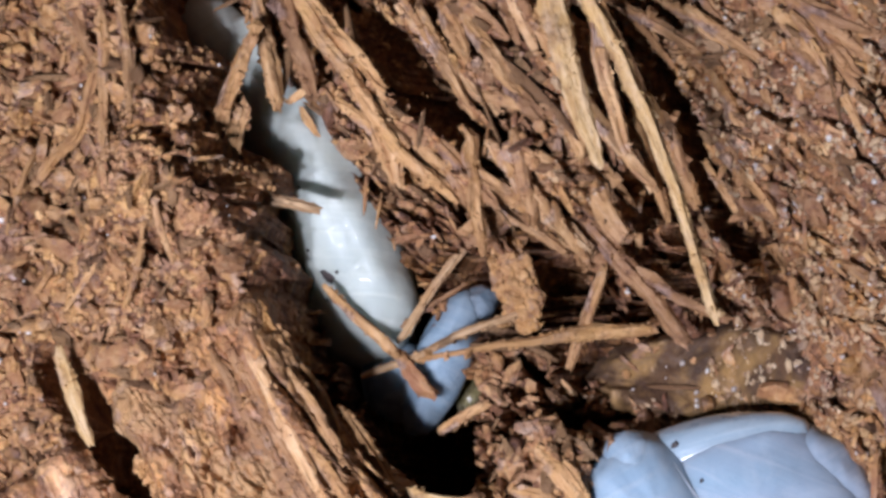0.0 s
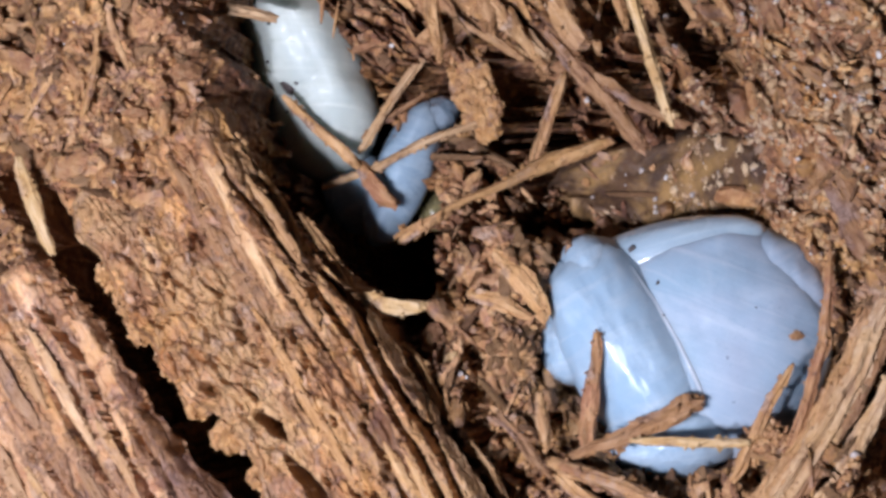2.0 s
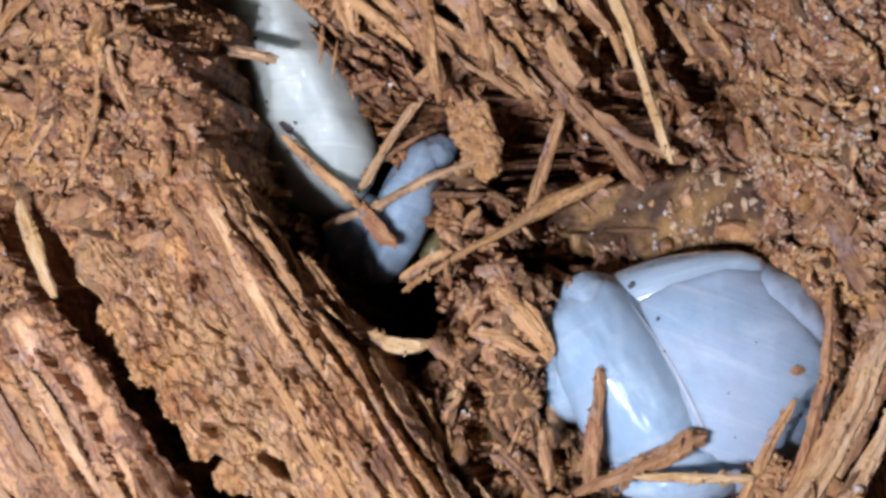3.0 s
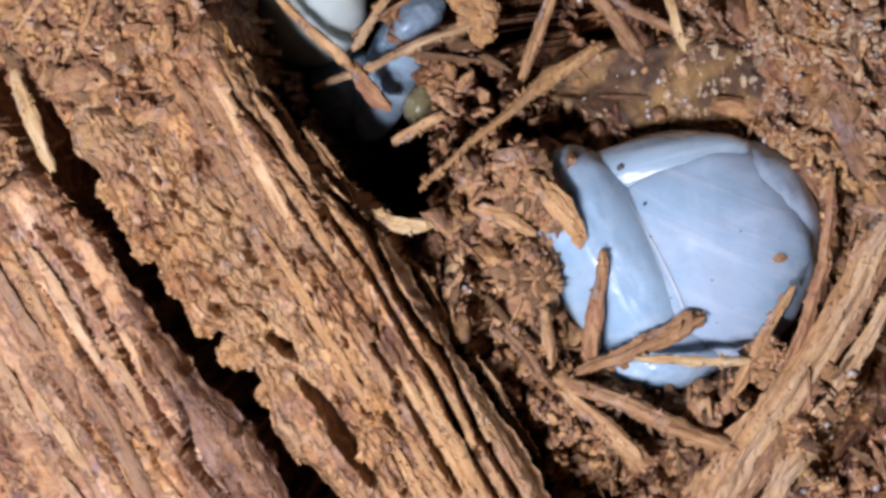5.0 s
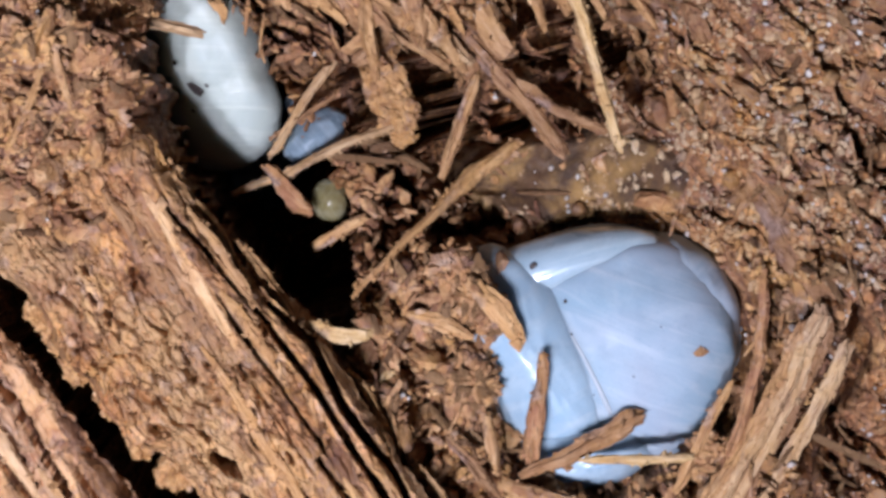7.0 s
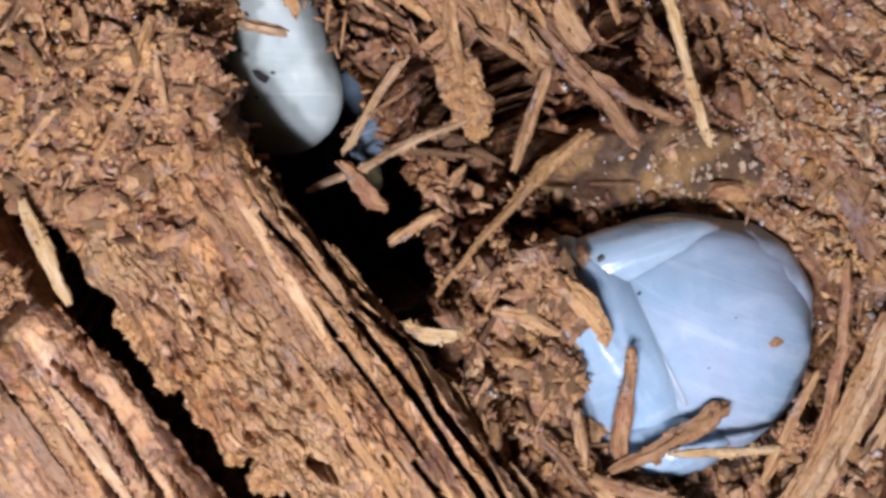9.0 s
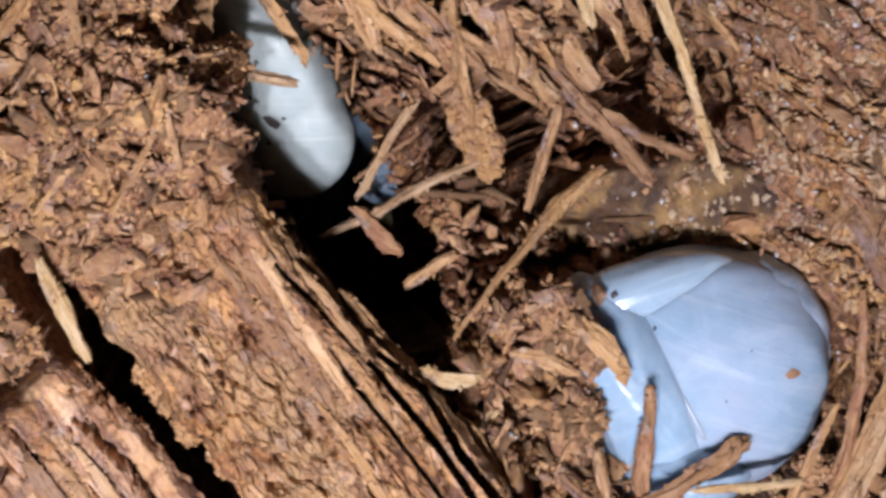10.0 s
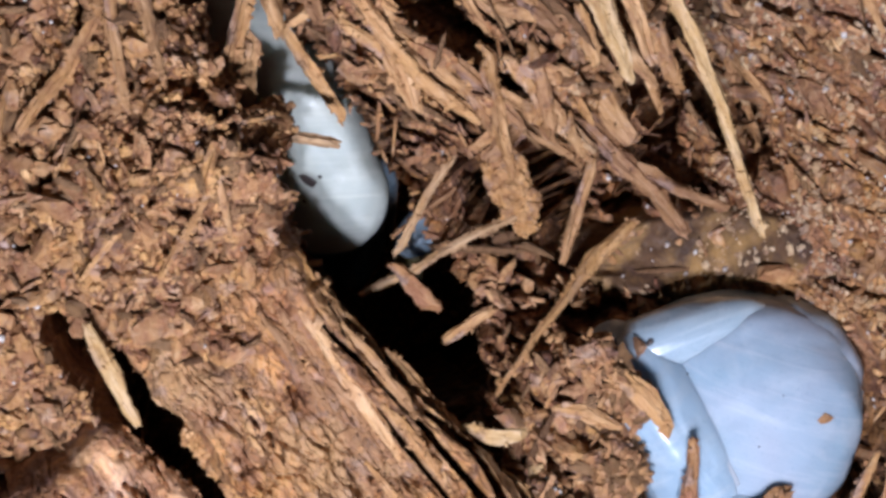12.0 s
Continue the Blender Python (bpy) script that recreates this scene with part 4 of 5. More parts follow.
def stick_on(part_ob, name, x, y, size, material, seed):
    """A crumb or a dark spot that sticks to a grub's skin, as a part of that piece."""
    inv = part_ob.matrix_basis.inverted()
    a, b = inv @ Vector((x * MM, y * MM, 0.03)), inv @ Vector((x * MM, y * MM, -0.03))
    hit, place, normal, _ = part_ob.ray_cast(a, (b - a).normalized())
    if not hit:
        return None
    rnd = np.random.RandomState(seed)
    v, f = lump()
    v = v * np.array(size) * (1 + rnd.uniform(-0.25, 0.25, (len(v), 1)))
    me = bpy.data.meshes.new(name)
    me.from_pydata((v * MM).tolist(), [], f)
    me.materials.append(material)
    ob = new(name, me)
    ob.parent = part_ob
    ob.matrix_basis = Matrix.Translation(place) @ normal.to_track_quat("Z", "Y").to_matrix().to_4x4() @ pose(0, 0, 0, 0, 0, rnd.uniform(0, 180))
    return ob


def skin_height(parts, x, y):
    """The highest skin of some pieces over (x, y), in millimetres."""
    best = -20.0
    for ob in parts:
        inv = ob.matrix_basis.inverted()
        a, b = inv @ Vector((x * MM, y * MM, 0.03)), inv @ Vector((x * MM, y * MM, -0.03))
        hit, place, _, _ = ob.ray_cast(a, (b - a).normalized())
        if hit:
            best = max(best, (ob.matrix_basis @ place).z / MM)
    return best


def under_part(parent, name, v, f, material, label=""):
    """A mesh given in the thing's millimetres, as a piece of one of its parts."""
    me = bpy.data.meshes.new(name)
    me.from_pydata((np.asarray(v) * MM).tolist(), [], f)
    me.polygons.foreach_set("use_smooth", np.full(len(me.polygons), True))
    me.materials.append(material)
    ob = new(name, me)
    ob.parent = parent
    ob.matrix_basis = parent.matrix_basis.inverted()
    return tagged(ob, label) if label else ob


def build_big_grub():
    g = base_empty("beetle_grub", "plump bluish-white beetle grub half buried in its wood cell", "grub")
    P = {}
    P["abdomen"] = blob("abdomen", (15.9, -7.9, -7.0), (7.1, 7.4, 6.0), -20, M_SKIN, g, 3, 0.014, 0.003, 140, 90, power=2.2)
    P["rim"] = blob("segment", (14.8, -5.8, -8.9), (8.2, 5.7, 5.8), 6, M_SKIN_BLUE, g, 13, 0.014, 0.0, 110, 70)
    P["roll"] = blob("fold", (12.6, -2.7, -6.1), (6.6, 2.0, 2.8), 15, M_SKIN_WET, g, 17, 0.012, 0.0, tilt=(0, -9))
    P["lobe"] = blob("segment", (19.9, -5.0, -7.75), (3.3, 4.8, 5.0), 30, M_SKIN, g, 23, 0.02, 0.0)
    P["left"] = blob("segment", (10.9, -8.8, -5.75), (4.0, 7.6, 5.6), 31, M_SKIN_BLUE, g, 33, 0.02, 0.002, 110, 80, power=2.25)
    P["knob"] = blob("knob", (8.6, -4.1, -4.3), (2.0, 2.5, 2.5), 30, M_SKIN_BLUE, g, 43, 0.03)
    P["flank"] = blob("segment", (7.4, -8.6, -4.6), (2.0, 2.3, 2.2), 10, M_SKIN_BLUE, g, 47, 0.03)
    P["belly"] = blob("segment", (13.4, -13.9, -5.2), (4.6, 2.4, 4.2), 8, M_SKIN_BLUE, g, 53, 0.03)
    P["side"] = blob("segment", (21.8, -7.2, -9.4), (2.7, 3.8, 3.0), 0, M_SKIN_BLUE, g, 57, 0.03)
    bpy.context.view_layer.update()
    for k, (x, y, r) in enumerate(((12.6, -4.6, 0.15), (13.0, -6.6, 0.13), (16.8, -9.0, 0.08), (18.4, -6.0, 0.07), (14.4, -10.2, 0.07), (17.2, -11.6, 0.06))):
        stick_on(P["abdomen"], "speck", x, y, (r, r * 0.8, r * 0.5), M_SPECK, k)
    stick_on(P["abdomen"], "crumb", 20.8, -7.6, (0.62, 0.34, 0.22), M_CHIP, 21)
    stick_on(P["roll"], "speck", 10.9, -2.5, (0.30, 0.22, 0.14), M_SPECK, 31)
    stick_on(P["roll"], "crumb", 9.4, -2.8, (0.34, 0.24, 0.18), M_CHIP, 32)
    # the lip where one segment folds over the next, its highlight painted as paler skin
    rnd = np.random.RandomState(91)
    both = [P["abdomen"], P["left"], P["knob"], P["roll"]]
    line = []
    for t in np.linspace(0, 1, 15):
        x, y = 10.9 + 4.3 * t + 0.5 * math.sin(2.6 * t), -3.6 - 7.8 * t
        line.append((x, y, skin_height(both, x, y) - 0.02))
    v, f = tube(line, [0.07, 0.12, 0.14, 0.13, 0.18], 10, 0.06, 92, 0.7, 0.3, False)
    under_part(P["abdomen"], "fold_lip", v, f, M_SKIN_LIP, "thin lip of folded skin, paled as its edge highlight")
    # short bristles behind the upper fold
    for k in range(26):
        t = rnd.uniform(0, 1)
        x, y = 9.4 + 8.6 * t, -0.9 + 1.2 * t + 0.5 * math.sin(3.1 * t)
        z = max(-8.0, skin_height([P["roll"], P["rim"]], x, y))
        lean = rnd.normal(0.1, 0.3)
        v, f = tube([(x, y, z - 0.3), (x + lean * 0.6, y + 0.35, z + 0.3), (x + lean, y + rnd.uniform(0.5, 0.9), z + rnd.uniform(0.4, 0.8))], [0.04, 0.03, 0.012], 4, 0.05, 800 + k, 1.0, 0.25, False)
        under_part(P["rim"], "bristle", v, f, M_BRISTLE)
    return g, P


def soft_body(g):
    """The long soft body of the smaller grub, with shallow rings and uneven swellings."""
    spine = [(-19.9, 23.8, -9.6), (-17.2, 19.2, -9.7), (-14.7, 15.1, -10.0), (-12.6, 11.1, -10.7), (-10.5, 7.0, -11.3), (-8.3, 2.9, -12.6)]
    p, n, sides = np.array(spine), 70, 64
    at = np.linspace(0, 5, n)
    q = np.stack([np.interp(at, np.arange(6), p[:, k]) for k in range(3)], 1)
    for _ in range(30):
        q[1:-1] = (q[:-2] + 2 * q[1:-1] + q[2:]) / 4
    rads = np.interp(at, np.arange(6), [3.0, 4.2, 4.9, 4.8, 4.3, 3.2])
    for _ in range(30):
        rads[1:-1] = (rads[:-2] + 2 * rads[1:-1] + rads[2:]) / 4
    rads = rads * np.sqrt(np.clip(1 - np.clip((at - 4.2) / 0.8, 0, 1) ** 3, 0.02, 1))
    th = np.linspace(0, 2 * np.pi, sides, endpoint=False)
    v = q[:, None] + rads[:, None, None] * (np.cos(th)[None, :, None] * np.array([0.87, 0.49, 0]) + 0.86 * np.sin(th)[None, :, None] * np.array([0, 0, 1.0]))
    v = v.reshape(-1, 3)
    i = np.arange((n - 1) * sides)
    b = (i // sides) * sides + (i % sides + 1) % sides
    f = np.stack([i, b, b + sides, i + sides], 1).tolist() + [list(range(sides))[::-1], list(range((n - 1) * sides, n * sides))]
    mid = np.array([(-12.4, 11.8, -11.2)])
    run = (v - mid) @ np.array([0.49, -0.87, 0.0])
    side = (v - mid) @ np.array([0.87, 0.49, 0.0])
    out = v - np.stack([mid[0, 0] + run * 0.49, mid[0, 1] - run * 0.87, np.interp(run, [-10, 0, 9], [-9.4, -11.2, -13.6])], -1)
    out /= np.linalg.norm(out, axis=1, keepdims=True) + 1e-6
    swell = 0.26 * fbm(run * 0.2, side * 0.35, 611, 2) + 0.12 * fbm(run * 1.3, side * 1.3, 615, 3)
    swell -= 0.18 * np.exp(-((side - 0.6 - 0.08 * run) / 0.35) ** 2) * smooth(-6, -2, run) * smooth(7, 3, run)
    v = v + out * swell[:, None]
    on_top = smooth(-0.3, 0.5, out[:, 2])
    lift = 0.75 * np.exp(-(((side - 2.1 - 0.25 * np.sin(run * 0.9)) / 1.25) ** 2)) * smooth(-6, 0, run) * smooth(10, 6, run)
    v[:, 2] += on_top * (lift - 2.6 * smooth(0.6, -3.8, side) - 0.35 * np.exp(-(((run + 1.2) / 0.7) ** 2)) - 0.3 * np.exp(-(((run - 4.2 - 0.2 * side) / 0.8) ** 2)))
    me = bpy.data.meshes.new("body")
    me.from_pydata((v * MM).tolist(), [], f)
    me.polygons.foreach_set("use_smooth", np.full(len(me.polygons), True))
    me.materials.append(M_SKIN_IVORY)
    ob = new("body", me)
    ob.parent = g
    return ob


def build_small_grub():
    g = base_empty("beetle_grub", "ivory-white beetle grub curled down in the crevice", "grub")
    P = []
    P.append(blob("tail_end", (-20.0, 23.4, -9.0), (2.4, 3.4, 2.3), 32, M_SKIN_IVORY, g, 60, 0.02))
    P.append(soft_body(g))
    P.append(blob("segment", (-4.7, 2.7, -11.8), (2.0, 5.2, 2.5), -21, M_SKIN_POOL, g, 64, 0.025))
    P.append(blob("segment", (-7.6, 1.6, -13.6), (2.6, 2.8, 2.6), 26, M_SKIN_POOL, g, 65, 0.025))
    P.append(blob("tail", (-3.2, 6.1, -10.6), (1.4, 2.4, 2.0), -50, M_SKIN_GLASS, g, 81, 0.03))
    P.append(blob("head", (-3.1, 0.8, -12.8), (1.15, 1.4, 1.2), 0, M_AMBER, g, 89, 0.03, label="olive-amber glossy head"))
    bpy.context.view_layer.update()
    for k, (x, y) in enumerate(((-12.6, 11.6), (-11.0, 8.0), (-13.4, 13.2), (-11.9, 6.4), (-13.0, 9.4))):
        stick_on(P[1], "speck", x, y, (0.16, 0.13, 0.08), M_SPECK, 70 + k)
    # a flat dark patch, its colour standing in for the shade inside a hole
    stick_on(P[1], "spot", -11.6, 7.7, (0.5, 0.72, 0.1), M_SPECK, 79)
    return g, P


# ---- the place ----
build_ground()
build_cell_wall()
# splits along the log: lines of (along, across, half width), and how deep
EDGE_SPLITS = [
    ([(6, 2.6, 0.10), (15, 1.5, 0.2), (20, 1.2, 0.22), (25, 1.1, 0.24), (30, 1.5, 0.25), (38, 1.6, 0.2)], 3.2),
    ([(14, 0.9, 0.15), (17, -0.05, 0.3), (21, 0.4, 0.26), (25, -0.05, 0.3), (30, 0.5, 0.22), (38, 0.4, 0.2)], 3.2),
    ([(10, 3.2, 0.10), (16, 2.9, 0.14), (23, 2.6, 0.10)], 2.0),
    ([(23, 3.2, 0.14), (27, 3.0, 0.28), (33, 3.3, 0.2)], 3.0),
    ([(22.5, 7.9, 0.2), (24, 7.7, 0.42), (26.5, 7.6, 0.48), (30, 7.2, 0.35)], 3.2),
]
TOP_SPLITS = [([(19.6, 8.0, 0.2), (20.6, 7.6, 0.42), (21.4, 7.4, 0.15)], 2.4)]
LOG = build_plank(
    "rotten_log", -1.5, 42, [(-2, 1.3), (8, 1.5), (13, 0.7), (18, -0.6), (33, -1.2), (42, -1.2)], [(-2, 13.6), (6, 12.6), (10, 11.8), (16, 11.6), (18, 10.9), (22, 10.3), (26, 10.2), (42, 9.8)],
    [(-2, 1.5), (3, 3.2), (10, 4.0), (42, 3.6)],
    EDGE_SPLITS + TOP_SPLITS,
    100, "thick orange-brown rotten log split along its grain")
SLAB = build_plank(
    "rotten_log", 0.5, 42, [(0, 15.6), (8.6, 14.2), (12, 13.8), (16, 13.6), (20.7, 12.6), (25.7, 11.9), (42, 11.6)], [(0, 34), (42, 32)],
    [(0, 2.5), (6, 4.2), (42, 4.2)],
    [([(7, 16.9, 0.15), (11, 15.9, 0.26), (16.5, 16.0, 0.24), (20, 16.3, 0.28), (23, 15.8, 0.3), (32, 15.2, 0.3)], 3.4), ([(16, 14.95, 0.14), (20.3, 14.8, 0.25), (23, 15.4, 0.2)], 2.8), ([(10, 18.4, 0.08), (18, 17.9, 0.13), (30, 17.2, 0.15)], 2.0),
     ([(14, 20.5, 0.08), (20, 20.0, 0.15), (34, 19.4, 0.12)], 1.8), ([(5, 20.0, 0.15), (8, 19.8, 0.2)], 2.0), ([(3, 23.0, 0.3), (7, 22.0, 0.45)], 2.4)],
    200, "rotten log slab with deep splits beside the larger log", ridge_all=True, material=M_SLAB, under=9.0)

scatter()
loose_chips()
strands()

# ---- named splinters ----
TALL = "long pale tan wood splinter standing out over the debris"
splinter("splinter", [(4.2, 25.5, 6), (6.6, 21.2, 5.6), (8.9, 16.6, 4.8), (10.6, 12.6, 4.0), (12.0, 8.3, 3.0), (13.35, 4.4, 2.4)], [0.54, 0.50, 0.45, 0.36, 0.30, 0.32], M_STRAW, TALL, seed=1)
splinter("splinter", [(2.8, 26, 1.5), (4.0, 20.5, 1.8), (5.2, 16.5, 1.6), (6.3, 13.8, 1.2)], [0.72, 0.72, 0.56, 0.36], M_STRAW, "broad pale wood splinter with a torn tip", seed=2, flat=0.5)
splinter("splinter", [(5.3, 25.5, 1), (6.4, 18.6, 1), (7.8, 14.7, 0.5)], [0.44, 0.40, 0.32], M_STICK, "thin brown wood splinter beside pale ones", seed=3)
STICK_A = splinter("splinter", [(8.9, 4.7, -10.6), (7.6, 3.8, -10), (5.6, 2.4, -9.0), (1.6, -1.1, -5.6), (-2.0, -4.6, -2.6)], [0.40, 0.54, 0.27, 0.21, 0.14], M_OCHRE, "knobbed tan wood splinter leaning across the hollow", seed=4, rough=0.2)
CROSSED = splinter("splinter", [(-11.5, 6.9, -5.4), (-9.3, 4.8, -6.4), (-7.0, 2.8, -7.4)], [0.28, 0.36, 0.42], M_STICK, "brown wood splinter crossing two others over the crevice", seed=5)
splinter("splinter", [(-9.2, 1.5, -8.4), (-5.4, 3.0, -8.2), (-2.1, 4.7, -8.0), (1.4, 6.0, -7.8)], [0.24, 0.27, 0.29, 0.26], M_PALE, "pale wood splinter crossing the crevice", seed=6)
splinter("splinter", [(-7.0, 3.9, -8.2), (-4.7, 7.5, -8.0), (-2.2, 11.0, -7.8)], [0.21, 0.24, 0.21], M_PALE, "slim tan wood splinter leaning out of the crevice", seed=7)
splinter("splinter", [(-7.0, 4.9, -9.0), (-4.6, 6.6, -8.8), (-3.0, 7.6, -8.6)], [0.15, 0.20, 0.15], M_STICK, "short brown wood splinter across the crevice", seed=8)
splinter("splinter", [(-4.1, -1.8, -8.6), (-1.1, -0.05, -8.2)], [0.32, 0.30], M_STICK, "short stub of brown wood beside the crevice", seed=9)
splinter("splinter", [(-4.6, -6.0, 1.0), (-3.0, -6.6, 1.2), (-1.1, -6.5, 0.8)], [0.40, 0.50, 0.35], M_STRAW, "yellowish flat wood chip at the log's edge", seed=10, flat=0.5)
splinter("splinter", [(-16.4, 12.0, -0.4), (-13.0, 11.4, 0), (-11.0, 10.9, 0)], [0.3, 0.34, 0.36], M_PALE, "short tan wood splinter bridging the crevice", seed=11)
splinter("splinter", [(9.2, -7.9, 0.2), (9.0, -11, -0.1), (8.7, -14.5, -1)], [0.28, 0.42, 0.55], M_RED, "upright reddish-brown wood splinter before the grub", seed=12)
splinter("splinter", [(15.0, -11.75, -0.6), (11.64, -13.58, 0.1), (7.9, -15.0, 0.3)], [0.56, 0.46, 0.28], M_LOGSTRIP, "knobbed wood splinter leaning over the grub", seed=13)
splinter("splinter", [(11.4, -14.0, 0.9), (14.8, -13.9, 1.1), (18.0, -13.9, 0.8)], [0.22, 0.36, 0.28], M_STRAW, "thin pale wood splinter lying across the grub", seed=14)
splinter("splinter", [(22.6, -3.0, -0.4), (22.3, -7.8, 0), (21.1, -12.4, 0.2), (20.3, -15.5, -0.5)], [0.34, 0.41, 0.42, 0.38], M_RED, "bent brown wood splinter along the grub's side", seed=15)
splinter("splinter", [(20.4, -9.5, 0.6), (19.3, -11.4, 0.6), (17.3, -15.9, 0)], [0.26, 0.31, 0.38], M_STICK, "brown wood splinter resting against the grub", seed=16)
BRANCH = base_empty("split_branch", "thick tan branch of rotten wood split into long strips", "branch")
def across_branch(y, part_way):
    """A place across the branch, from its edge by the grub to its outer edge."""
    inner = np.interp(-y, [5.0, 6.8, 11.5, 19.1, 23.5], [24.6, 24.1, 22.3, 17.2, 14.2])
    outer = np.interp(-y, [5.0, 7.4, 19.1, 23.5], [29.0, 28.0, 22.2, 20.0])
    return float(inner + (outer - inner) * part_way)


for k, (part_way, top, drop, rads) in enumerate(((0.12, -6.2, -0.1, (0.45, 0.5, 0.72, 0.8)), (0.32, -5.2, 0.2, (0.5, 0.52, 0.75, 0.85)), (0.50, -6.0, -0.05, (0.36, 0.42, 0.7, 0.8)), (0.32, -6.4, -0.9, (0.5, 0.6, 1.3, 1.4)))):
    ys = np.linspace(top, -23.5, 6)
    splinter("strip", [(across_branch(y, part_way), y, 0.3 + drop) for y in ys], rads, M_PALE if k == 1 else M_LOGSTRIP, parent=BRANCH, seed=170 + k, sides=20, rough=0.3, flat=0.8)
splinter("splinter", [(across_branch(y, 0.87), y, 0.5) for y in np.linspace(-7.3, -23.5, 6)], [0.42, 0.44, 0.5, 0.62, 0.6], M_PALE, "long straight tan wood splinter beside the branch", seed=18, sides=18, flat=0.8, rough=0.3)
splinter("splinter", [(6.8, -15.4, 0.8), (10.9, -16.8, 1.2), (14.2, -18.2, 1.1), (17.4, -19.2, 0.6)], [0.45, 0.55, 0.6, 0.5], M_STICK, "brown wood splinter lying before the grub", seed=19)
splinter("splinter", [(7.2, -16.2, 0.4), (10.2, -18.6, 0.6), (12.2, -20.6, 0.4)], [0.35, 0.45, 0.5], M_STICK, "dark brown wood splinter before the grub", seed=20)
splinter("splinter", [(6.0, 8.9, -9), (4.9, 5.6, -9.4), (3.9, 2.6, -9.8)], [0.34, 0.36, 0.32], M_STICK, "brown wood splinter standing in the hollow", seed=21)
splinter("splinter", [(3.2, 13.2, -6.2), (7.8, 8.6, -6.6), (11.4, 4.2, -7.2)], [0.51, 0.64, 0.51], M_STICK, "thick brown wood splinter lying down the bank", seed=22)
splinter("splinter", [(8.4, 8.4, -6.4), (11.2, 6.6, -6.6), (13.9, 5.5, -6.6)], [0.42, 0.47, 0.42], M_STICK, "stout brown wood splinter lying down the bank", seed=23)
splinter("splinter", [(-1.6, 9.6, -3.2), (2.2, 12.6, -2.8), (5.0, 14.6, -2.4)], [0.55, 0.65, 0.5], M_STICK, "dark brown wood splinter across the fibres", seed=24)
splinter("splinter", [(-0.8, 19.6, -3), (3.3, 16.0, -3.4), (7.6, 10.2, -4.6)], [0.6, 0.7, 0.6], M_STICK, "long brown wood splinter down the bank", seed=25)
OVER = "straight orange-brown wood splinter hanging over the crevice"
OVER_HEAP = [
    ([(-24.2, 25.4, 2), (-22.4, 21.1, 2.2), (-21.5, 18.2, 2.2)], 0.55, M_STICK),
    ([(-21.6, 22.4, 2), (-20.2, 17.5, 2.4), (-18.9, 12.9, 2.6)], 0.52, M_STICK),
    ([(-15.0, 21.6, 2.2), (-16.7, 16.0, 2.6), (-18.6, 10.9, 3.2)], 0.46, M_STICK),
    ([(-15.8, 17.0, 1.6), (-16.3, 13.0, 2.0), (-17.0, 8.9, 3.0)], 0.6, M_STICK),
    ([(-15.8, 26.0, 0.5), (-14.7, 20.8, 0.4), (-13.9, 17.4, -0.2)], 0.5, M_STICK),
    ([(-14.4, 26.0, 0.6), (-12.9, 21.5, 0.5), (-11.7, 18.2, 0.1)], 0.55, M_STICK),
]
OVER_SLOPE = [
    ([(-14.2, 26.0, 0.5), (-9.3, 19.4, 0.6), (-5.8, 14.2, 0.3), (-2.6, 11.8, -0.6)], 0.46, M_OCHRE),
    ([(-12.4, 24.4, 0.5), (-9.4, 21.1, 0.6), (-7.2, 18.6, 0.2)], 0.42, M_OCHRE),
    ([(-13.4, 18.2, -4.6), (-11.4, 15.0, -6.0), (-9.9, 12.4, -7.6)], 0.36, M_OCHRE),
    ([(-3.2, 24.0, -1.0), (0.6, 19.8, -1.6), (4.6, 15.2, -2.6)], 0.5, M_STICK),
    ([(-6.6, 24.0, -0.6), (-3.4, 20.6, -1.0), (-0.4, 17.6, -1.6)], 0.4, M_STICK),
]
for k, (line, rad, mat) in enumerate(OVER_HEAP + OVER_SLOPE):
    splinter("splinter", line, [rad * 0.8, rad, rad * 0.9, rad * 0.7][: len(line)], mat, OVER, seed=260 + k, rough=0.4, group="splinters over the crevice")
splinter("splinter", [(-25.6, 1.6, 3.4), (-24.4, -1.2, 3.8), (-23.2, -4.0, 3.4)], [0.3, 0.5, 0.25], M_STRAW, "orange wood splinter standing in the split", seed=31, flat=0.6)
splinter("splinter", [(22.4, 2.6, -2), (24.8, -2.1, -1.4), (27.2, -5.3, -1.4)], [0.9, 1.0, 0.6], M_STICK, "broad brown wood splinter on the bank", seed=33, flat=0.5)
splinter("splinter", [(3.0, 11.7, -4.9), (5.0, 9.8, -5.2)], [0.3, 0.32], M_PALE, "small pale wood splinter on the bank", seed=34)
clump_of_crumbs("wood_flake", (0.5, 7.9, -8.0), (1.35, 3.2, 0.8), 23, 35, "broad ragged flake of ochre rotten wood", M_FRASS, "wood flake", "", 0.62, 700, 1.8)
splinter("splinter", [(-7.2, 3.1, -7.8), (-6.0, 1.8, -7.7), (-4.8, 0.6, -7.9)], [0.32, 0.5, 0.62], M_RED, "thick stub of reddish-brown wood over the crevice", seed=36, rough=0.4)
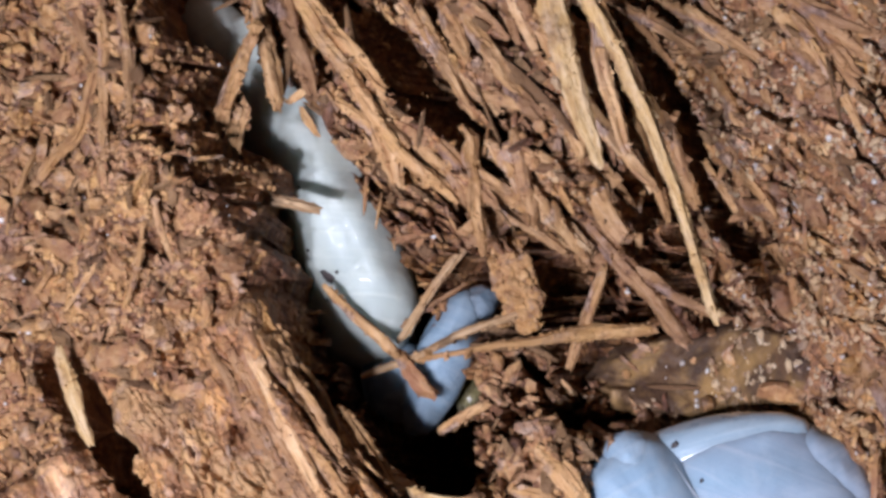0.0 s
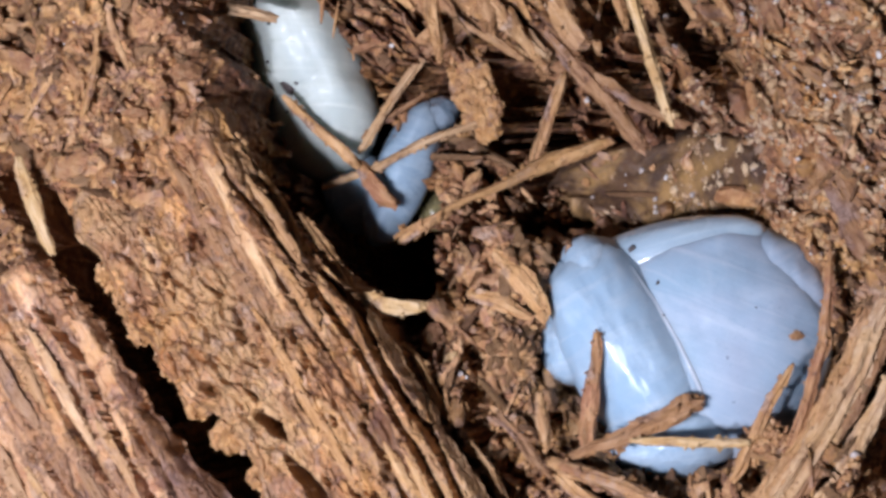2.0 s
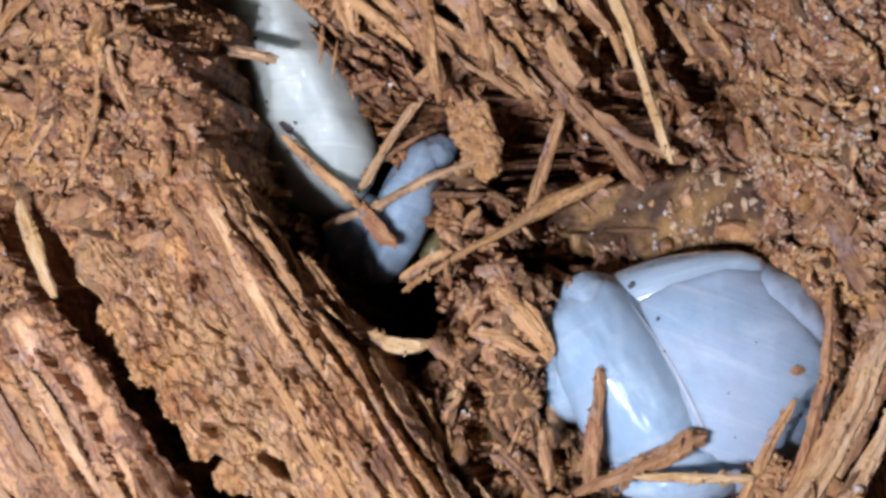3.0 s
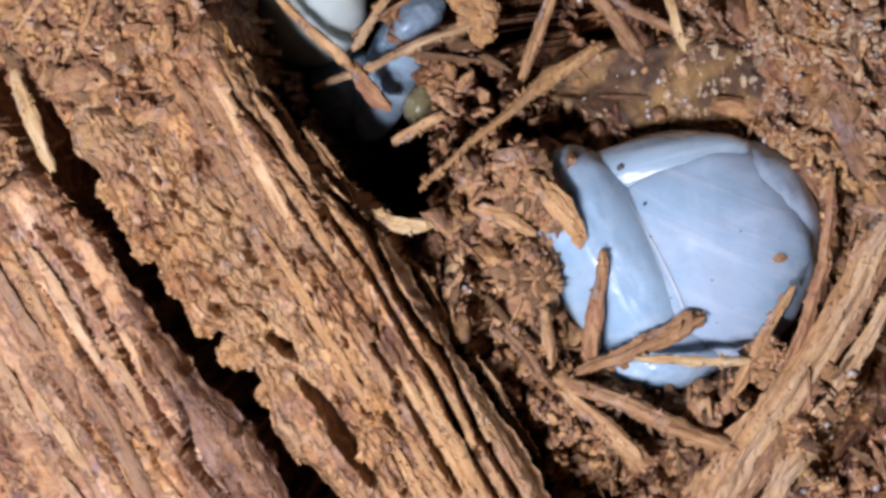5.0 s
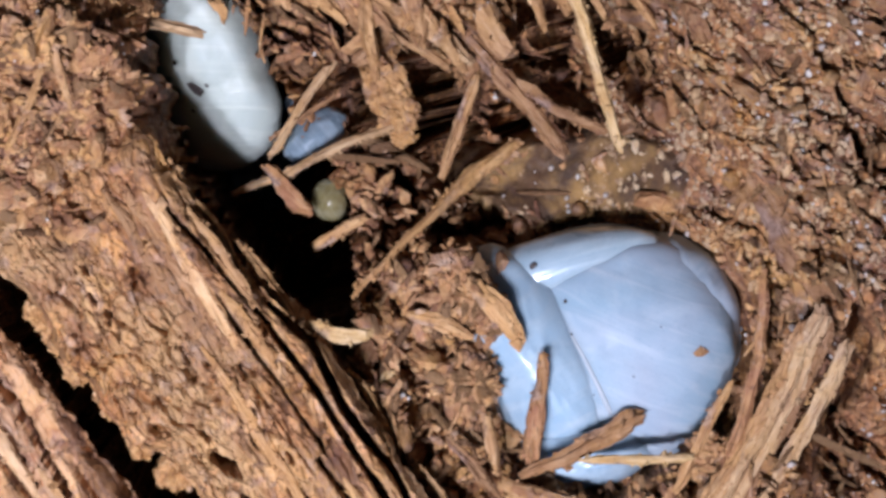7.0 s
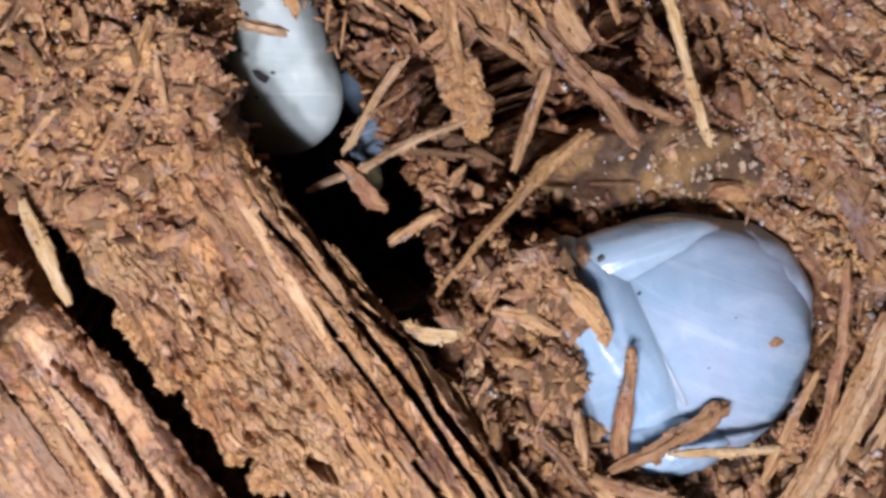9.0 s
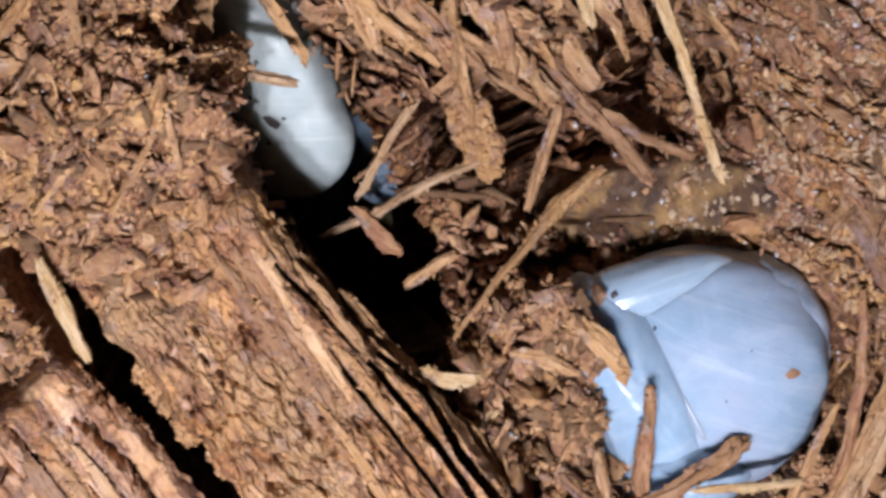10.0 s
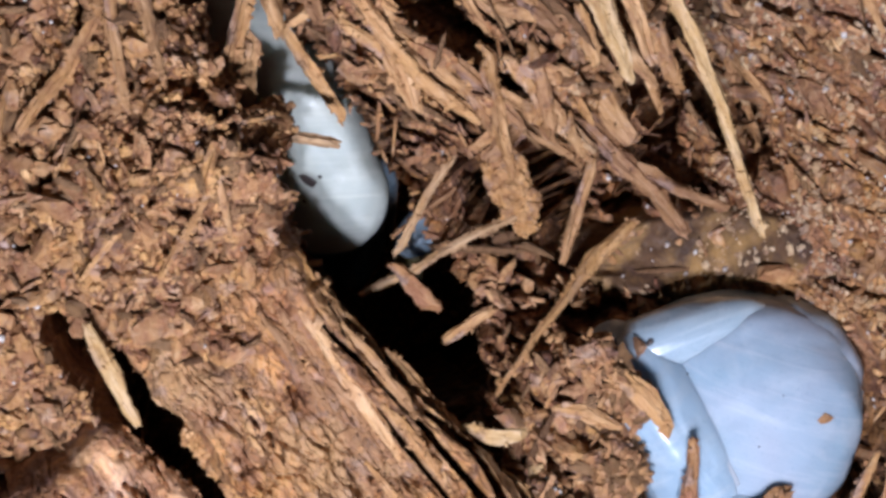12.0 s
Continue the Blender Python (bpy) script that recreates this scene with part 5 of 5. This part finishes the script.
# splinters of the heap beside the crevice
for k, (x, y, z, ang, half, rad) in enumerate((
    (-21.5, 19.0, 2.4, -78, 4.6, 0.55), (-23.0, 17.5, 2.2, -84, 4.2, 0.5), (-26.4, 15.5, 1.6, 50, 4.4, 0.55),
    (-24.2, 6.0, 5.6, 48, 2.4, 0.26), (-20.2, 6.2, 7.6, 58, 2.6, 0.28), (-18.0, 8.8, 5.6, -80, 2.4, 0.3),
    (-30.0, 12.0, 1.5, 80, 3.0, 0.36), (-16.6, 22.8, 1.6, -70, 3.6, 0.55), (-25.6, 21.5, 1.5, -62, 3.8, 0.5))):
    dx, dy = half * math.cos(radians(ang)), half * math.sin(radians(ang))
    pts = [(x - dx, y - dy, float(bed(np.array([x - dx]), np.array([y - dy]), False)[0]) + 0.5), (x, y, float(bed(np.array([x]), np.array([y]), False)[0]) + 0.7), (x + dx, y + dy, float(bed(np.array([x + dx]), np.array([y + dy]), False)[0]) + 0.5)]
    pts = [(a, b, max(c, pts[1][2] - 2.5)) for a, b, c in pts]
    splinter("splinter", pts, [rad * 0.5, rad * 0.72, rad * 0.4], M_STICK, "weathered brown wood splinter on the heap", seed=400 + k, flat=0.8, group="splinters on the heap")
# strips peeling off the log's flank
for k, (u0, v0, z0, length, rad) in enumerate(((4, 0.35, 1.4, 9, 0.3), (10, -0.6, 0.4, 8, 0.34), (20, -2.0, 0.2, 6, 0.24), (27, -2.4, 0.2, 7, 0.26))):
    pts = []
    for s in range(5):
        x, y = to_plan(u0 + s * length / 4, v0 + 0.95 + 0.18 * math.sin(2.1 * s + k))
        pts.append((x, y, z0 - 0.08 * s))
    splinter("strip", pts, [rad * 0.5, rad, rad * 1.1, rad, rad * 0.4], M_LOGSTRIP, parent=LOG, seed=300 + k, flat=1.2)
def fibre_strips(log, rows, u_from, u_to, radii, material, seed):
    """Long flat bundles of fibre that lie along the wood, each a part of it."""
    rnd = np.random.RandomState(seed)
    for v in rows:
        u = u_from + rnd.uniform(0, 4)
        while u < u_to:
            length = rnd.uniform(5, 13)
            pts, bend = [], rnd.normal(0, 0.18)
            for k in range(7):
                w = v + rnd.normal(0, 0.06) + bend * (k / 6) ** 2
                x, y = to_plan(u + length * k / 6, w)
                z, nor, who = cast(x, y)
                if who == log.name and z > 1:
                    pts.append((x, y, z))
            if len(pts) == 7:
                zs = np.array([p[2] for p in pts])
                zs = np.maximum(zs, np.convolve(np.r_[zs[0], zs, zs[-1]], (0.33, 0.34, 0.33), "valid"))
                rad = rnd.uniform(*radii)
                pts = [(x, y, min(z, zs.mean() + 0.5) + 0.02) for (x, y, _), z in zip(pts, zs)]
                splinter("strip", pts, [rad * 0.35, rad * 0.9, rad, rad, rad * 0.9, rad * 0.3], material, parent=log, seed=seed + int(u * 10 + v * 100), sides=12, rough=0.28, flat=0.62)
            u += length * rnd.uniform(0.75, 1.3)


bpy.context.view_layer.update()
fibre_strips(LOG, (0.1, 0.9, 1.7, 2.5, 3.3, 4.2, 5.2), 3, 34, (0.24, 0.42), M_LOGSTRIP, 2000)
fibre_strips(SLAB, (15.2, 16.6, 17.6, 18.8, 20.0, 21.4, 22.6), 5, 34, (0.26, 0.5), M_SLABSTRIP, 3000)
FLAT_CHIP = splinter("splinter", [(4.9, -3.5, -0.3), (6.5, -5.2, -0.1), (7.9, -7.0, -0.4)], [0.42, 0.62, 0.35], M_OCHRE, "broad flat orange wood chip against the grub", seed=53, flat=0.45, sides=14)
splinter("splinter", [(-5.3, -21.6, 1.6), (-4.6, -20.4, 2.2), (-4.1, -19.2, 2.4)], [0.26, 0.30, 0.2], M_OCHRE, "short orange wood splinter beside the log", seed=54)
splinter("splinter", [(1.4, -5.6, -1.8), (3.2, -6.0, -1.2), (5.0, -6.9, -1.0)], [0.3, 0.45, 0.3], M_STICK, "flat brown wood chip on the mound", seed=55, flat=0.5)
splinter("splinter", [(2.9, -3.0, -2.6), (3.5, -4.3, -2.0), (3.8, -5.9, -1.6)], [0.2, 0.28, 0.2], M_STICK, "thin brown wood splinter on the mound", seed=56)
splinter("splinter", [(5.9, -11.6, 0.2), (6.3, -13.0, 0.4), (6.4, -14.6, 0.3)], [0.3, 0.4, 0.3], M_LOGSTRIP, "short upright stub of tan wood on the mound", seed=57)
splinter("splinter", [(3.6, -12.6, 0.6), (5.0, -14.4, 0.7), (6.6, -16.2, 0.4)], [0.25, 0.35, 0.25], M_STICK, "thin brown wood splinter across the mound", seed=58)
clump_of_crumbs("clod", (19.2, -13.6, -0.6), (1.25, 0.9, 0.9), 20, 59, "pinkish-brown clod of crumbs below the grub", M_CHIP, "clod", "", 0.7, 300)
for k, (u, v, z) in enumerate(((7.5, 12.3, 2.0), (9.2, 12.0, 1.2), (11.4, 11.9, 2.2), (14.0, 11.7, 1.6), (16.8, 11.3, 2.0), (19.5, 10.7, 1.4), (22.6, 10.3, 2.0), (25.4, 10.2, 1.4))):
    cx, cy = to_plan(u, v)
    clump_of_crumbs("clod", (cx, cy, z), (0.55 + 0.2 * (k % 3), 0.8 + 0.25 * (k % 2), 0.8), 30, 640 + k, "ragged clod of crumbs clinging to the log's edge", M_FRASS, "clod", "clods along the log's edge", 0.6, 160, 1.5)
# chips that slide over the grub's flank when it draws back
clump_of_crumbs("wood_crumb", (0.2, -9.7, float(bed(np.array([0.2]), np.array([-9.7]))[0]) + 0.35), (0.62, 0.55, 0.4), 0, 52, "small pale ochre crumb of wood beside the log", M_STRAW, "wood crumb", "", 0.5, 60)
FLANK = [
    clump_of_crumbs("clod", (5.2, -4.5, -2.5), (1.05, 2.9, 1.6), 26, 5, "ragged clod of crumbled orange-brown wood against the grub"),
    clump_of_crumbs("clod", (5.4, -9.7, -2.3), (1.2, 1.9, 1.6), -10, 6, "small clod of crumbled brown wood against the grub"),
]

bpy.context.view_layer.update()
CHIPS = flake_forms(M_LOG)
spots = np.random.RandomState(8)
flakes_on(LOG, CHIPS, [to_plan(spots.uniform(2, 36), spots.uniform(1.6, 9.6)) for _ in range(120)], -58, 0.8, (0.12, 0.32), 1)
flakes_on(SLAB, CHIPS, [to_plan(spots.uniform(5, 34), spots.uniform(14.6, 24)) for _ in range(60)], -58, 0.8, (0.12, 0.32), 2)
for chip, (cx, cy), (rx, ry) in zip(FLANK, ((5.2, -4.5), (5.4, -9.7)), ((1.3, 2.8), (1.3, 1.8))):
    flakes_on(chip, CHIPS, [(cx + spots.uniform(-rx, rx), cy + spots.uniform(-ry, ry)) for _ in range(34)], -60, 0.7, (0.2, 0.42), 3)

BIG, BIG_PARTS = build_big_grub()
SMALL, SMALL_PARTS = build_small_grub()


# ---- what moves ----
def shift(x, y, z, rz=0):
    return pose(x * MM, y * MM, z * MM, 0, 0, rz)


def motions():
    walk(BIG, [(0, shift(0, 0, 0)), (2.7, shift(0, 0, 0)), (4.4, shift(-0.5, -0.4, 0)), (6.2, shift(-0.5, -0.2, 0)), (7.2, shift(-0.9, -0.3, 0)), (9.4, shift(-1.0, -0.2, 0)), (12, shift(-1.2, 0.2, 0))])
    rolled = [(0, 0), (2.7, 0), (4.4, -4), (6.2, -6), (7.3, -12), (9.4, -15), (12, -19)]
    rest = BIG_PARTS["abdomen"].matrix_basis.copy()
    middle = Matrix.Translation(rest.translation)
    walk(BIG_PARTS["abdomen"], [(t, middle @ pose(0, 0, 0, 0, a, 0) @ middle.inverted() @ rest) for t, a in rolled])
    for name, moves in (("left", ((-0.3, 0.1, -0.4), (-0.3, 0.1, -0.6), (-0.4, 0.0, -1.1), (-0.4, 0.0, -1.2))), ("knob", ((-0.5, 0.4, -1.2), (-0.6, 0.4, -1.4), (-0.8, 0.4, -2.2), (-0.8, 0.4, -2.4))),
                        ("roll", ((-0.2, 0, 0), (-0.4, 0, 0), (-1.3, 0.0, 0.0), (-1.9, 0.0, 0.0))), ("flank", ((1.2, 0, 0), (1.4, 0, 0), (1.6, 0.2, -0.3), (1.9, 0.4, -0.3)))):
        rest = BIG_PARTS[name].matrix_basis.copy()
        rows = zip((0, 2.7, 4.4, 6.2, 7.4, 12), ((0, 0, 0), (0, 0, 0), *moves))
        walk(BIG_PARTS[name], [(t, Matrix.Translation(Vector(d) * MM) @ rest) for t, d in rows])
    # the knobbed splinter is swung aside about its thick end
    late = STICK_A.matrix_world.copy()
    end = Vector((8.9, 4.7, -10.6)) * MM
    swung = [(0, -28), (0.5, -24), (1, -17), (1.5, -14), (2, -11), (2.7, -8), (4.4, -2), (5, 0), (12, 0)]
    walk(STICK_A, [(t, Matrix.Translation(end) @ pose(0, 0, 0, 0, 0, a) @ Matrix.Translation(-end + Vector((0, -0.02, 0.01)) * MM * a) @ late) for t, a in swung])
    held = CROSSED.matrix_world.copy()
    fallen = Matrix.Translation(Vector((-1.0, 1.5, -17)) * MM) @ held
    walk(CROSSED, [(0, held), (5.8, held), (7.2, fallen), (12, fallen)])
    for k, chip in enumerate(FLANK + [FLAT_CHIP]):
        late = chip.matrix_basis.copy()
        early = Matrix.Translation(Vector(((-1.2, -1.4, -1.9)[k], 0.4, -0.7)) * MM) @ late
        walk(chip, [(0, early), (2.7, early), (4.4, late), (12, late)])
    # the smaller grub draws back, its lower end sinking first
    pivot, across = Matrix.Translation(Vector((-16, 17, -9)) * MM), Vector((0.87, 0.49, 0))
    sunk = [(0, (0, 0, 1.6), 0), (2.7, (0, 0, 1.6), 0), (4.6, (-0.2, 0.4, 0.8), 0), (5.6, (-0.2, 0.5, 0), 0), (6.5, (0, 0.2, -0.6), 1), (7.7, (-0.1, 0.3, -0.9), 2), (9.4, (-0.3, 0.9, -1.3), 3), (12, (-0.3, 0.9, -1.4), 3)]
    rest = SMALL_PARTS[1].matrix_basis.copy()
    walk(SMALL_PARTS[1], [(t, Matrix.Translation(Vector(d) * MM) @ pivot @ Matrix.Rotation(radians(a), 4, across) @ pivot.inverted() @ rest) for t, d, a in sunk])
    drawn = {"upper": [(t, d) for t, d, a in sunk],
             "low": [(0, (0, 0, 0.4)), (2.7, (0, 0, 0.4)), (4.6, (0, -0.4, -0.6)), (5.2, (-0.4, 0.4, -3.0)), (6.0, (-1.0, 1.4, -8.0)), (7.0, (-1.2, 1.8, -20.0)), (12, (-1.2, 1.8, -24.0))],
             "head": [(0, (0, 0, -2.0)), (4.6, (0.2, -0.4, -1.5)), (5.6, (0.2, -0.4, 1.6)), (6.5, (-0.2, 0, 2.2)), (7.7, (-0.1, 0.3, 2.2)), (9.3, (-1.5, 0.8, -10)), (12, (-1.5, 0.8, -10))],
             "tail": [(0, (0, 0, -1.6)), (4.4, (0, 0, -1.4)), (6.0, (-0.6, -0.6, -0.6)), (7.7, (-1.1, -1.2, -1.6)), (9.4, (-1.0, -1.2, -4.6)), (12, (-1.0, -1.2, -5.0))]}
    which = ["upper", "low", "low", "tail", "head"]
    for ob, name in zip(SMALL_PARTS[:1] + SMALL_PARTS[2:], which):
        rest = ob.matrix_basis.copy()
        walk(ob, [(t, Matrix.Translation(Vector(d) * MM) @ rest) for t, d in drawn[name]])


motions()
